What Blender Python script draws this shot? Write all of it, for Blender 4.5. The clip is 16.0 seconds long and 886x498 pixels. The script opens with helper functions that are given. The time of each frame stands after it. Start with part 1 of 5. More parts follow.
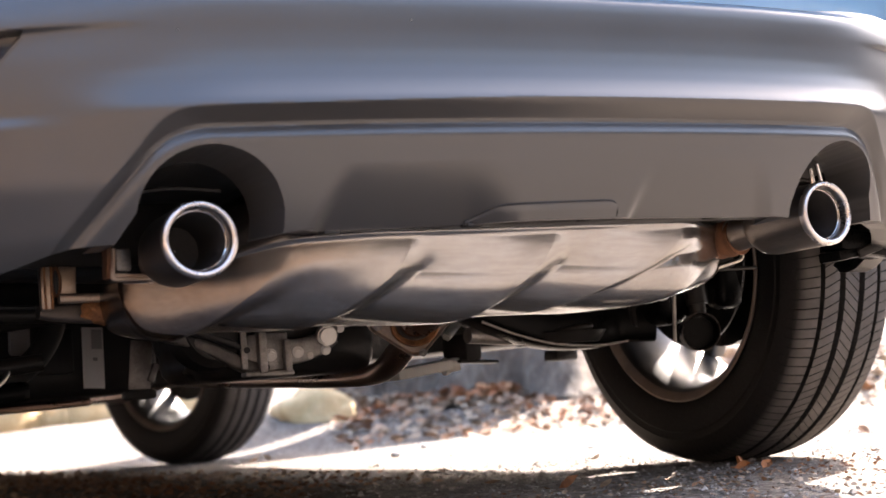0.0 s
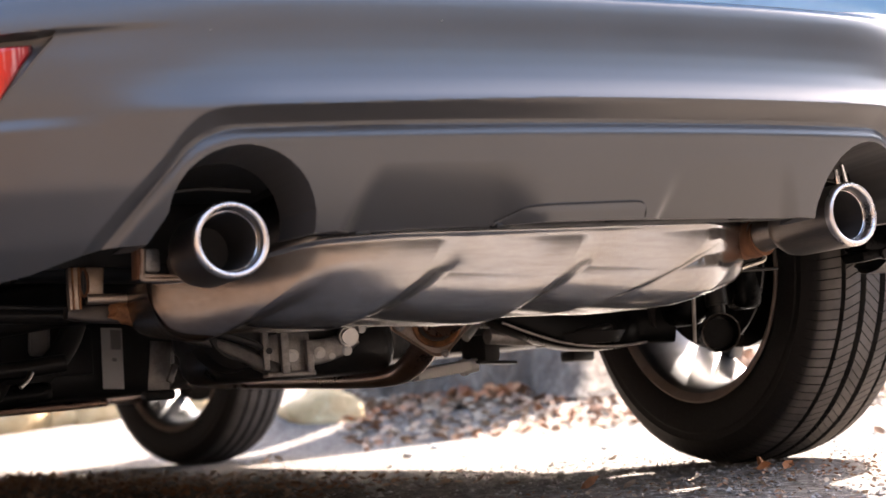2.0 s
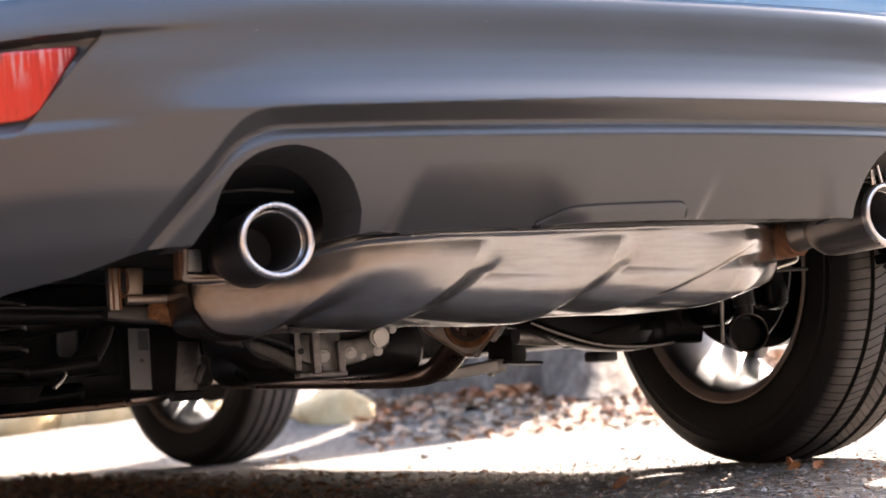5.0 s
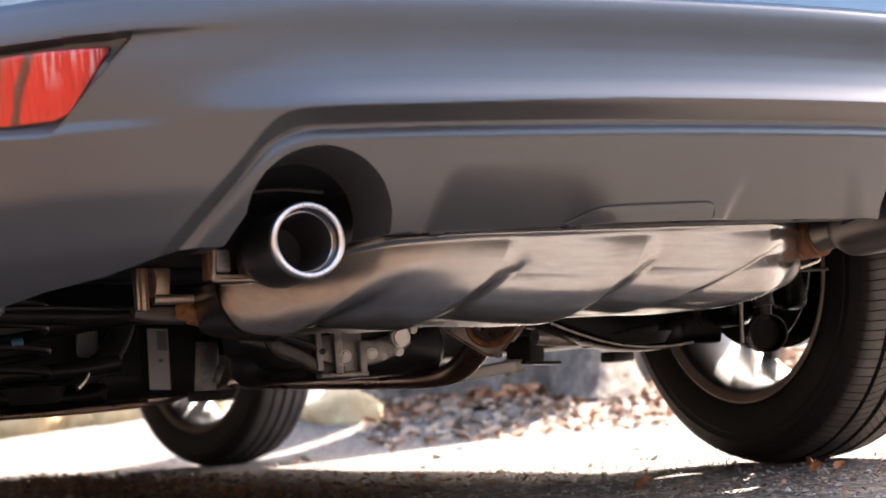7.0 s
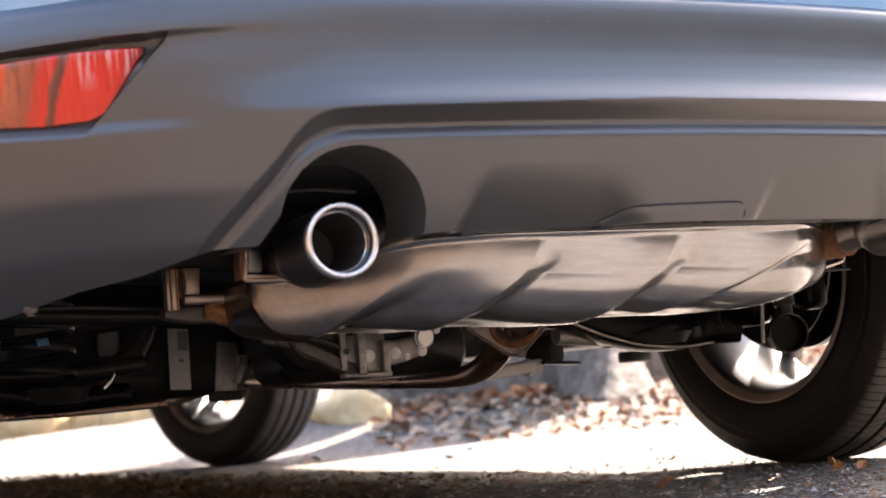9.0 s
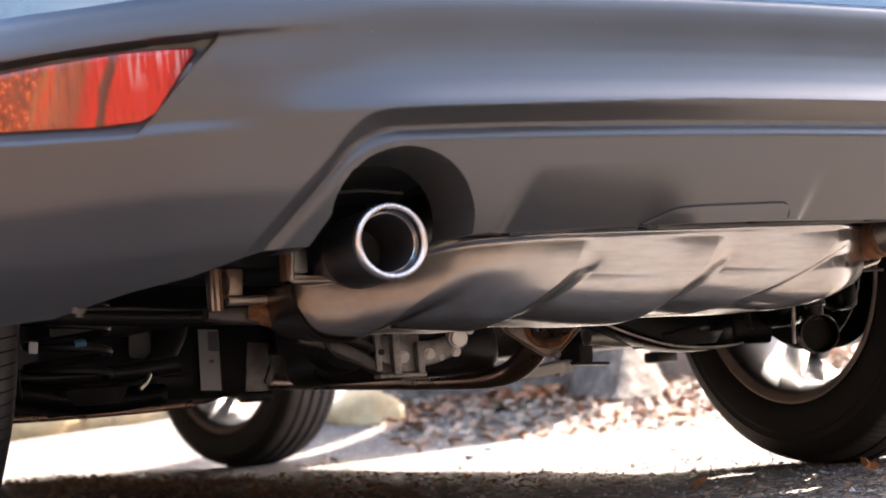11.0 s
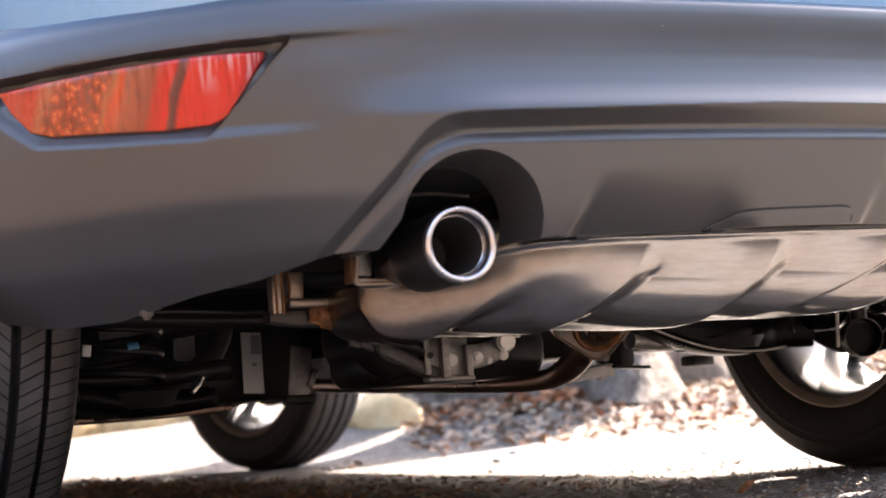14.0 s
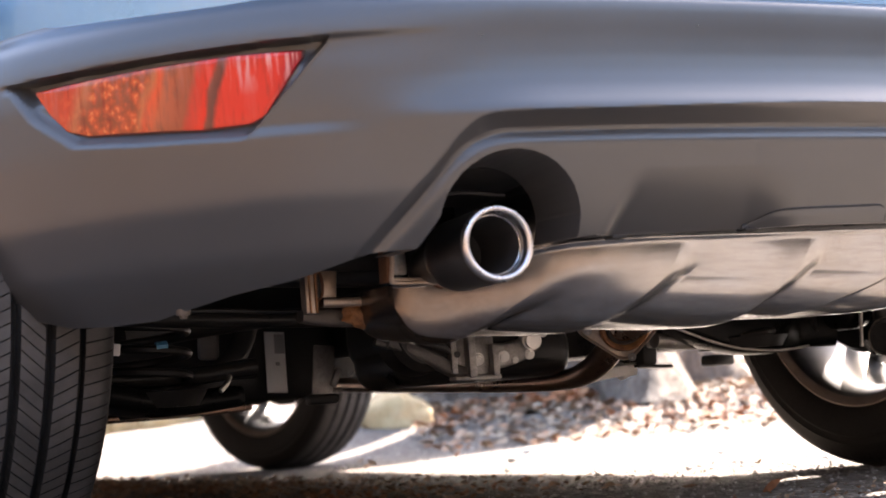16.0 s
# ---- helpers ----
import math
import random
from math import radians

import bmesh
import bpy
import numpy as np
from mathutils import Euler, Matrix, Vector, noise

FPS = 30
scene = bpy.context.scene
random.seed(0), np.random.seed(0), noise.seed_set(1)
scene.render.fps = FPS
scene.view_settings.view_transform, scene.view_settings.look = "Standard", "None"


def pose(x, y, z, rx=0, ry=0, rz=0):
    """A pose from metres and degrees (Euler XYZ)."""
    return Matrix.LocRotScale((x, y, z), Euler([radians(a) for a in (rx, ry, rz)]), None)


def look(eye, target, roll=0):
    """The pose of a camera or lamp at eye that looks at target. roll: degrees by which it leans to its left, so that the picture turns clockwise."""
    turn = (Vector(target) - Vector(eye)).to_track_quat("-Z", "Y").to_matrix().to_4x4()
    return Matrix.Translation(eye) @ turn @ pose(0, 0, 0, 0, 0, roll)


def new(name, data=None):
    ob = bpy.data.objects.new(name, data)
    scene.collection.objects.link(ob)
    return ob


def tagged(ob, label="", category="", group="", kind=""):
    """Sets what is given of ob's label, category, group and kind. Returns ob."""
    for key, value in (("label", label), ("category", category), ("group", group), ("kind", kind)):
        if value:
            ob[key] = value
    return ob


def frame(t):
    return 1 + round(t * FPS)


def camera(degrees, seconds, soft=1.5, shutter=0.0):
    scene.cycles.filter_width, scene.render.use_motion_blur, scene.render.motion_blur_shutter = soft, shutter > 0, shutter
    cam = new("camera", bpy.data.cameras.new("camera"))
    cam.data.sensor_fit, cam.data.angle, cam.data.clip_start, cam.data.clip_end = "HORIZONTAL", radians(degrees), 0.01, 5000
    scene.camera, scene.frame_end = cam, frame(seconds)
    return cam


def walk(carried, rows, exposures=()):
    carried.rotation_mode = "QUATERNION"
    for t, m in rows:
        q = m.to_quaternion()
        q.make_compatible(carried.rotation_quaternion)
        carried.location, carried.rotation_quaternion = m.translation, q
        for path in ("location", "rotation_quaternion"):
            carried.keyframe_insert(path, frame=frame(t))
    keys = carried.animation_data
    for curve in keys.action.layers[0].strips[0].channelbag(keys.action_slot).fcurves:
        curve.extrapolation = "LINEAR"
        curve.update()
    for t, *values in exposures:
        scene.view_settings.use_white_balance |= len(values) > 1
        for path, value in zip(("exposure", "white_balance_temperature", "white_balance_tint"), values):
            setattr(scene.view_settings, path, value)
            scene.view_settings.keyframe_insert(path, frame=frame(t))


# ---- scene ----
cam = camera(29.35, 16.0)
cam.data.dof.use_dof = True
cam.data.dof.focus_distance = 2.28
cam.data.dof.aperture_fstop = 6.5
# seconds, eye x y z, pitch, roll, yaw
ROWS = [
    (0.0, -1.0630, -2.3763, 0.1572, 4.854, 4.497, -28.582),
    (0.5, -1.0707, -2.3722, 0.1576, 4.869, 4.484, -28.585),
    (1.0, -1.0788, -2.3682, 0.1579, 4.885, 4.473, -28.582),
    (1.5, -1.0856, -2.3649, 0.1586, 4.887, 4.467, -28.585),
    (2.0, -1.0919, -2.3611, 0.1593, 4.888, 4.465, -28.589),
    (2.5, -1.0983, -2.3578, 0.1601, 4.882, 4.466, -28.601),
    (3.0, -1.1065, -2.3537, 0.1607, 4.889, 4.469, -28.611),
    (3.5, -1.1154, -2.3489, 0.1612, 4.900, 4.473, -28.621),
    (4.0, -1.1221, -2.3457, 0.1615, 4.907, 4.478, -28.636),
    (6.5, -1.1568, -2.3284, 0.1642, 4.916, 4.501, -28.648),
    (7.0, -1.1643, -2.3247, 0.1648, 4.919, 4.504, -28.657),
    (7.5, -1.1731, -2.3201, 0.1655, 4.918, 4.505, -28.666),
    (8.0, -1.1815, -2.3160, 0.1662, 4.918, 4.506, -28.679),
    (8.5, -1.1892, -2.3126, 0.1669, 4.922, 4.511, -28.699),
    (9.0, -1.1976, -2.3082, 0.1676, 4.915, 4.519, -28.713),
    (11.5, -1.2556, -2.2782, 0.1724, 4.949, 4.541, -28.721),
    (12.0, -1.2674, -2.2720, 0.1733, 4.958, 4.539, -28.719),
    (12.5, -1.2781, -2.2664, 0.1741, 4.982, 4.530, -28.725),
    (13.0, -1.2873, -2.2618, 0.1747, 5.050, 4.516, -28.740),
    (13.5, -1.2996, -2.2555, 0.1756, 5.084, 4.504, -28.733),
    (14.0, -1.3079, -2.2515, 0.1761, 5.072, 4.497, -28.736),
    (14.5, -1.3164, -2.2471, 0.1767, 5.066, 4.492, -28.734),
    (15.0, -1.3255, -2.2428, 0.1772, 5.077, 4.492, -28.728),
    (15.5, -1.3336, -2.2390, 0.1778, 5.052, 4.491, -28.729),
    (16.0, -1.3427, -2.2345, 0.1784, 5.062, 4.486, -28.726),
]
walk(cam, [(t, pose(x, y, z, 90 + p, r, w)) for t, x, y, z, p, r, w in ROWS], [(0.0, 2.82, 6800, 17), (16.0, 2.92, 6800, 17)])

# ---- world, sun, exposure ----
world = bpy.data.worlds.new("sky")
scene.world = world
world.use_nodes = True
wn = world.node_tree.nodes
sky = wn.new("ShaderNodeTexSky")
sky.sky_type, sky.sun_disc = "NISHITA", False
SUN_ELEV, SUN_AZ = 38.0, 58.5  # degrees; azimuth clockwise from +Y (ahead of the car) towards +X
sky.sun_elevation, sky.sun_rotation = radians(SUN_ELEV), radians(SUN_AZ)
sky.dust_density, sky.air_density = 3.5, 1.2
wn["Background"].inputs["Strength"].default_value = 0.15
world.node_tree.links.new(sky.outputs["Color"], wn["Background"].inputs["Color"])
sun = new("sun", bpy.data.lights.new("sun", "SUN"))
sun.data.energy, sun.data.angle, sun.data.color = 5.0, radians(0.6), (1.0, 0.93, 0.84)
sx = math.cos(radians(SUN_ELEV)) * math.sin(radians(SUN_AZ))
sy = math.cos(radians(SUN_ELEV)) * math.cos(radians(SUN_AZ))
sun.matrix_world = look((8 * sx, 8 * sy, 8 * math.sin(radians(SUN_ELEV))), (0, 0, 0))


# ---- materials ----
def material(name):
    m = bpy.data.materials.new(name)
    m.use_nodes = True
    nt = m.node_tree
    return m, nt, nt.nodes["Principled BSDF"]


def node(nt, kind, **values):
    n = nt.nodes.new(kind)
    for k, v in values.items():
        n.inputs[k].default_value = v
    return n


def coords(nt, scale=(1, 1, 1)):
    tc = nt.nodes.new("ShaderNodeTexCoord")
    mp = nt.nodes.new("ShaderNodeMapping")
    mp.inputs["Scale"].default_value = scale
    nt.links.new(tc.outputs["Object"], mp.inputs["Vector"])
    return mp.outputs["Vector"]


def noise_tex(nt, vec, scale, detail=4.0, rough=0.55):
    n = node(nt, "ShaderNodeTexNoise", Scale=scale, Detail=detail, Roughness=rough)
    nt.links.new(vec, n.inputs["Vector"])
    return n.outputs["Fac"]


def ramp(nt, fac, stops):
    r = nt.nodes.new("ShaderNodeValToRGB")
    els = r.color_ramp.elements
    while len(els) < len(stops):
        els.new(0.5)
    for e, (p, c) in zip(els, stops):
        e.position, e.color = p, (*c, 1) if len(c) == 3 else c
    nt.links.new(fac, r.inputs["Fac"])
    return r.outputs["Color"]


def grey(a):
    return (a, a, a)


def mixed(nt, fac, a, b):
    m = nt.nodes.new("ShaderNodeMix")
    m.data_type = "RGBA"
    for sock, v in ((m.inputs[0], fac), (m.inputs[6], a), (m.inputs[7], b)):
        if isinstance(v, bpy.types.NodeSocket):
            nt.links.new(v, sock)
        else:
            sock.default_value = v if isinstance(v, float) else (*v, 1)
    return m.outputs[2]


def bump(nt, bsdf, height, strength, dist):
    b = node(nt, "ShaderNodeBump", Strength=strength, Distance=dist)
    nt.links.new(height, b.inputs["Height"])
    nt.links.new(b.outputs["Normal"], bsdf.inputs["Normal"])
    return b


def surface(name, colour_a, colour_b, rough_a, rough_b, metal=0.0, scale=6.0, grain=180.0, relief=0.15, depth=0.0006, stretch=(1, 1, 1), coat=0.0, spec=0.5):
    """Two colours and roughnesses mixed by a broad noise, with a fine grain in relief."""
    m, nt, b = material(name)
    v = coords(nt, stretch)
    big, fine = noise_tex(nt, v, scale, 5), noise_tex(nt, v, grain, 3)
    both = node(nt, "ShaderNodeMath")
    both.operation = "MULTIPLY_ADD"
    nt.links.new(fine, both.inputs[0])
    both.inputs[1].default_value = 0.35
    nt.links.new(big, both.inputs[2])
    f = both.outputs[0]
    nt.links.new(ramp(nt, f, [(0.45, colour_a), (0.9, colour_b)]), b.inputs["Base Color"])
    nt.links.new(ramp(nt, f, [(0.45, grey(rough_a)), (0.9, grey(rough_b))]), b.inputs["Roughness"])
    b.inputs["Metallic"].default_value = metal
    b.inputs["Coat Weight"].default_value = coat
    b.inputs["Coat Roughness"].default_value = 0.05
    b.inputs["Specular IOR Level"].default_value = spec
    bump(nt, b, fine, relief, depth)
    return m


M_BUMPER = surface("grey_bumper_plastic", (0.0372, 0.0367, 0.0370), (0.0440, 0.0434, 0.0436), 0.31, 0.37, scale=5, grain=900, relief=0.06, depth=0.0002, spec=1.0)
M_BLACK = surface("black_plastic", grey(0.021), grey(0.043), 0.4, 0.58, scale=8, grain=300, spec=0.25)
M_UNDER = surface("underbody_coating", grey(0.019), grey(0.04), 0.5, 0.75, scale=5, grain=160, relief=0.4, depth=0.001, spec=0.3)
M_ARM = surface("black_painted_steel", grey(0.015), (0.028, 0.026, 0.0245), 0.26, 0.45, scale=14, grain=260, spec=0.22)
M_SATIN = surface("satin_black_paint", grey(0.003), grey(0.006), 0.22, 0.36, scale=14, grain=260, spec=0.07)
M_BLUE = surface("blue_metallic_paint", (0.20, 0.45, 0.74), (0.24, 0.50, 0.80), 0.25, 0.3, metal=0.45, scale=3, grain=1500, relief=0.02, coat=1.0)
M_GLASS_DARK = surface("dark_window_glass", grey(0.01), grey(0.012), 0.03, 0.05, scale=2, grain=3, relief=0.0)
M_CHROME = surface("polished_steel", grey(0.72), (0.8, 0.79, 0.78), 0.10, 0.2, metal=1.0, scale=20, grain=400, relief=0.05, depth=0.0002)
M_SOOT = surface("sooty_pipe_bore", grey(0.022), (0.045, 0.042, 0.042), 0.5, 0.8, scale=30, grain=300, spec=0.2)
M_CREAM = surface("sunlit_cream", (0.80, 0.77, 0.71), (0.88, 0.86, 0.81), 0.45, 0.6, scale=20, grain=200, relief=0.1)
M_ORANGE = surface("orange_rust", (0.13, 0.055, 0.025), (0.42, 0.20, 0.085), 0.55, 0.8, metal=0.35, scale=55, grain=400, relief=0.5, depth=0.0008)
M_CAST = surface("dull_casting", (0.08, 0.075, 0.07), (0.22, 0.205, 0.19), 0.5, 0.7, metal=0.6, scale=30, grain=300, relief=0.5, depth=0.001)
M_ALU = surface("cast_aluminium", (0.20, 0.188, 0.175), (0.50, 0.475, 0.445), 0.38, 0.6, metal=0.85, scale=38, grain=350, relief=0.35, depth=0.0006)
M_ZINC = surface("zinc_plated_steel", (0.5, 0.47, 0.42), (0.68, 0.65, 0.6), 0.3, 0.45, metal=1.0, scale=30, grain=500)
M_RIM = surface("silver_alloy", (0.14, 0.138, 0.137), (0.22, 0.217, 0.214), 0.34, 0.46, metal=0.9, scale=12, grain=500, relief=0.05)
M_DUSTY = surface("brake_dusted_lip", (0.27, 0.215, 0.185), (0.38, 0.315, 0.27), 0.45, 0.65, metal=0.4, scale=30, grain=300)
M_RUST = surface("rusted_steel", (0.08, 0.033, 0.017), (0.22, 0.10, 0.05), 0.6, 0.85, metal=0.25, scale=40, grain=400, relief=0.6, depth=0.0008)
M_LIP = surface("satin_bright_steel", (0.74, 0.70, 0.68), (0.84, 0.80, 0.78), 0.24, 0.34, metal=1.0, scale=30, grain=500, relief=0.06, depth=0.0003)
M_PLATE = surface("tan_stained_steel", (0.34, 0.255, 0.19), (0.58, 0.48, 0.40), 0.38, 0.55, metal=0.85, scale=30, grain=300)
M_DULL = surface("dull_dark_steel", (0.085, 0.075, 0.068), (0.15, 0.13, 0.115), 0.4, 0.6, metal=0.8, scale=24, grain=300)
M_GROOVE = surface("shaded_groove_rubber", grey(0.010), grey(0.020), 0.7, 0.85, scale=20, grain=300, spec=0.2)
M_PIPE = surface("heat_browned_pipe", (0.17, 0.11, 0.082), (0.36, 0.245, 0.185), 0.22, 0.40, metal=0.9, scale=14, grain=300, stretch=(1, 0.3, 1))


def muffler_steel():
    """Aluminised sheet, browned by heat and rusty round the ends."""
    m, nt, b = material("muffler_steel")
    v = coords(nt)
    big, mid, fine = noise_tex(nt, v, 7, 5), noise_tex(nt, v, 38, 5), noise_tex(nt, coords(nt, (0.06, 1, 1)), 240, 2)
    sep = nt.nodes.new("ShaderNodeSeparateXYZ")
    nt.links.new(v, sep.inputs[0])
    # rust gathers towards both welded ends
    ends = node(nt, "ShaderNodeMath")
    ends.operation = "ABSOLUTE"
    shift = node(nt, "ShaderNodeMath")
    nt.links.new(sep.outputs["X"], shift.inputs[0])
    shift.inputs[1].default_value = 0.045
    nt.links.new(shift.outputs[0], ends.inputs[0])
    add = node(nt, "ShaderNodeMath")
    add.operation = "MULTIPLY_ADD"
    nt.links.new(mid, add.inputs[0])
    add.inputs[1].default_value = 0.22
    nt.links.new(ends.outputs[0], add.inputs[2])
    metal = mixed(nt, ramp(nt, big, [(0.35, grey(0.0)), (0.7, grey(1.0))]), (0.395, 0.402, 0.408), (0.53, 0.538, 0.545))
    tan = mixed(nt, ramp(nt, big, [(0.42, grey(0.0)), (0.62, grey(0.6))]), metal, (0.375, 0.35, 0.315))
    bloom = mixed(nt, ramp(nt, add.outputs[0], [(0.45, grey(0.0)), (0.54, grey(0.5))]), tan, (0.44, 0.31, 0.20))
    rust = mixed(nt, ramp(nt, add.outputs[0], [(0.555, grey(0.0)), (0.60, grey(0.85))]), bloom, (0.24, 0.10, 0.04))
    # dark heat stain at the outer end, widened to paint in dark reflections
    outer = node(nt, "ShaderNodeMath")
    outer.operation = "MULTIPLY_ADD"
    nt.links.new(sep.outputs["X"], outer.inputs[0])
    outer.inputs[1].default_value = -1.0
    nt.links.new(ramp(nt, mid, [(0.3, grey(0.0)), (0.7, grey(0.05))]), outer.inputs[2])
    rust = mixed(nt, ramp(nt, outer.outputs[0], [(0.20, grey(0.0)), (0.30, grey(0.42)), (0.40, grey(0.88))]), rust, (0.125, 0.10, 0.085))
    specks = node(nt, "ShaderNodeTexVoronoi", Scale=60.0)
    nt.links.new(v, specks.inputs["Vector"])
    rust = mixed(nt, ramp(nt, specks.outputs["Distance"], [(0.05, grey(0.6)), (0.09, grey(0.0))]), rust, (0.16, 0.07, 0.03))
    streaks = mixed(nt, ramp(nt, fine, [(0.42, grey(0.0)), (0.66, grey(0.30))]), rust, (0.27, 0.25, 0.235))
    nt.links.new(streaks, b.inputs["Base Color"])
    bump(nt, b, mid, 0.10, 0.0012)
    nt.links.new(ramp(nt, big, [(0.3, grey(0.17)), (0.75, grey(0.27))]), b.inputs["Roughness"])
    b.inputs["Metallic"].default_value = 0.92
    return m


def tyre_rubber():
    """Black sidewalls; the running surface is scuffed and dusty."""
    m, nt, b = material("tyre_rubber")
    v = coords(nt)
    sep = nt.nodes.new("ShaderNodeSeparateXYZ")
    nt.links.new(v, sep.inputs[0])
    flat = nt.nodes.new("ShaderNodeCombineXYZ")
    nt.links.new(sep.outputs["Y"], flat.inputs["Y"])
    nt.links.new(sep.outputs["Z"], flat.inputs["Z"])
    radius = nt.nodes.new("ShaderNodeVectorMath")
    radius.operation = "LENGTH"
    nt.links.new(flat.outputs[0], radius.inputs[0])
    big, fine = noise_tex(nt, v, 16, 5), noise_tex(nt, v, 320, 3)
    worn = ramp(nt, radius.outputs["Value"], [(0.3335, grey(0.0)), (0.3405, grey(1.0))])
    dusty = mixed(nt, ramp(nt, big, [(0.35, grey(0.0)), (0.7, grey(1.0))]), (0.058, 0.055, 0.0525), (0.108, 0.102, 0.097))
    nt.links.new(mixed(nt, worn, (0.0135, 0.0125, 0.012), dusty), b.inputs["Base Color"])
    nt.links.new(ramp(nt, fine, [(0.3, grey(0.55)), (0.7, grey(0.75))]), b.inputs["Roughness"])
    b.inputs["Specular IOR Level"].default_value = 0.3
    bump(nt, b, fine, 0.3, 0.0005)
    return m


M_MUFFLER = muffler_steel()
M_RUBBER = tyre_rubber()


# ---- building blocks ----
def mesh_of(name, verts, faces, mat, smooth=35):
    me = bpy.data.meshes.new(name)
    me.from_pydata([tuple(v) for v in verts], [], [tuple(f) for f in faces])
    me.validate()
    me.materials.append(mat)
    if smooth:
        me.shade_smooth()
        me.set_sharp_from_angle(angle=radians(smooth))
    return me


def link(name, me, parent=None, label=""):
    ob = new(name, me)
    ob.parent = parent
    if label:
        ob["label"] = label
    return ob


def part(name, bm, mat, parent=None, label="", smooth=35):
    """Links a bmesh as one mesh object under a thing or a part."""
    bmesh.ops.recalc_face_normals(bm, faces=bm.faces)
    me = bpy.data.meshes.new(name)
    bm.to_mesh(me)
    bm.free()
    me.materials.append(mat)
    if smooth:
        me.shade_smooth()
        me.set_sharp_from_angle(angle=radians(smooth))
    return link(name, me, parent, label)


def thing(name, label, category, group="", kind="", at=(0, 0, 0)):
    ob = new(name)
    ob.location = at
    return tagged(ob, label, category, group, kind)


def bm_box(bm, m, size, bevel=0.004, segs=2):
    r = bmesh.ops.create_cube(bm, size=1.0, matrix=m @ Matrix.Diagonal((*size, 1)))
    vs = r["verts"]
    if bevel:
        es = list({e for v in vs for e in v.link_edges})
        bmesh.ops.bevel(bm, geom=es, offset=bevel, segments=segs, affect="EDGES", profile=0.5)
    return bm


def box(centre, size, rot=(0, 0, 0), bevel=0.004, segs=2):
    return bm_box(bmesh.new(), pose(*centre, *rot), size, bevel, segs)


def bm_cyl(bm, a, b, r1, r2=None, segs=24):
    a, b = Vector(a), Vector(b)
    d = b - a
    q = d.to_track_quat("Z", "Y").to_matrix().to_4x4()
    bmesh.ops.create_cone(bm, cap_ends=True, segments=segs, radius1=r1, radius2=r1 if r2 is None else r2, depth=d.length, matrix=Matrix.Translation((a + b) / 2) @ q)
    return bm


def spline(points, n):
    """n points along a Catmull-Rom curve through the given ones."""
    p = np.array(points, float)
    p = np.vstack([2 * p[0] - p[1], p, 2 * p[-1] - p[-2]])
    out = []
    k = len(p) - 3
    for u in np.linspace(0, k - 1e-6, n):
        i = int(u)
        t = u - i
        a, b, c, d = p[i:i + 4]
        out.append(0.5 * (2 * b + (c - a) * t + (2 * a - 5 * b + 4 * c - d) * t * t + (3 * b - a - 3 * c + d) * t ** 3))
    return np.array(out)


def tube(points, radius, n=40, segs=16, bm=None, caps=True):
    """A round bar or pipe along a smooth line; radius may be a function of the way along, 0 to 1."""
    bm = bm or bmesh.new()
    pts = spline(points, n)
    rings = []
    up = Vector((0.123, 0.2, 1)).normalized()
    for i, p in enumerate(pts):
        t = Vector(pts[min(i + 1, n - 1)] - pts[max(i - 1, 0)]).normalized()
        s = t.cross(up).normalized()
        w = s.cross(t)
        r = radius(i / (n - 1)) if callable(radius) else radius
        rings.append([bm.verts.new(Vector(p) + r * (math.cos(a) * s + math.sin(a) * w)) for a in np.linspace(0, 2 * math.pi, segs, endpoint=False)])
    for a, b in zip(rings, rings[1:]):
        for j in range(segs):
            bm.faces.new((a[j], a[(j + 1) % segs], b[(j + 1) % segs], b[j]))
    if caps:
        bm.faces.new(rings[0][::-1])
        bm.faces.new(rings[-1])
    return bm


def lathe(profile, segs=96, axis="X", bm=None, closed=False):
    """Revolves (along, radius) pairs round an axis through the origin."""
    bm = bm or bmesh.new()
    rings = []
    for a in np.linspace(0, 2 * math.pi, segs, endpoint=False):
        c, s = math.cos(a), math.sin(a)
        rings.append([bm.verts.new((x, r * c, r * s) if axis == "X" else ((r * c, x, r * s) if axis == "Y" else (r * c, r * s, x))) for x, r in profile])
    m = len(profile)
    for i in range(segs):
        a, b = rings[i], rings[(i + 1) % segs]
        for j in range(m if closed else m - 1):
            bm.faces.new((a[j], a[(j + 1) % m], b[(j + 1) % m], b[j]))
    return bm


def smoothstep(a, b, x):
    t = np.clip((x - a) / (b - a), 0, 1)
    return t * t * (3 - 2 * t)


def grid_faces(n, m, wrap=False):
    return [(i * m + j, ((i + 1) % n) * m + j, ((i + 1) % n) * m + j + 1, i * m + j + 1) for i in range(n if wrap else n - 1) for j in range(m - 1)]


# ---- the car: bumper ----
car = thing("car", "blue family car, grey plastic rear bumper, twin exhaust tips", "car")
HALF = [(-0.96, -0.02), (-0.952, -0.22), (-0.918, -0.38), (-0.865, -0.50), (-0.78, -0.625), (-0.67, -0.735), (-0.57, -0.79), (-0.44, -0.832), (-0.25, -0.858), (0, -0.868)]
PLAN = spline(HALF + [(-x, y) for x, y in HALF[-2::-1]], 900)
arc = np.concatenate([[0], np.cumsum(np.hypot(*np.diff(PLAN, axis=0).T))])
NZ = 200
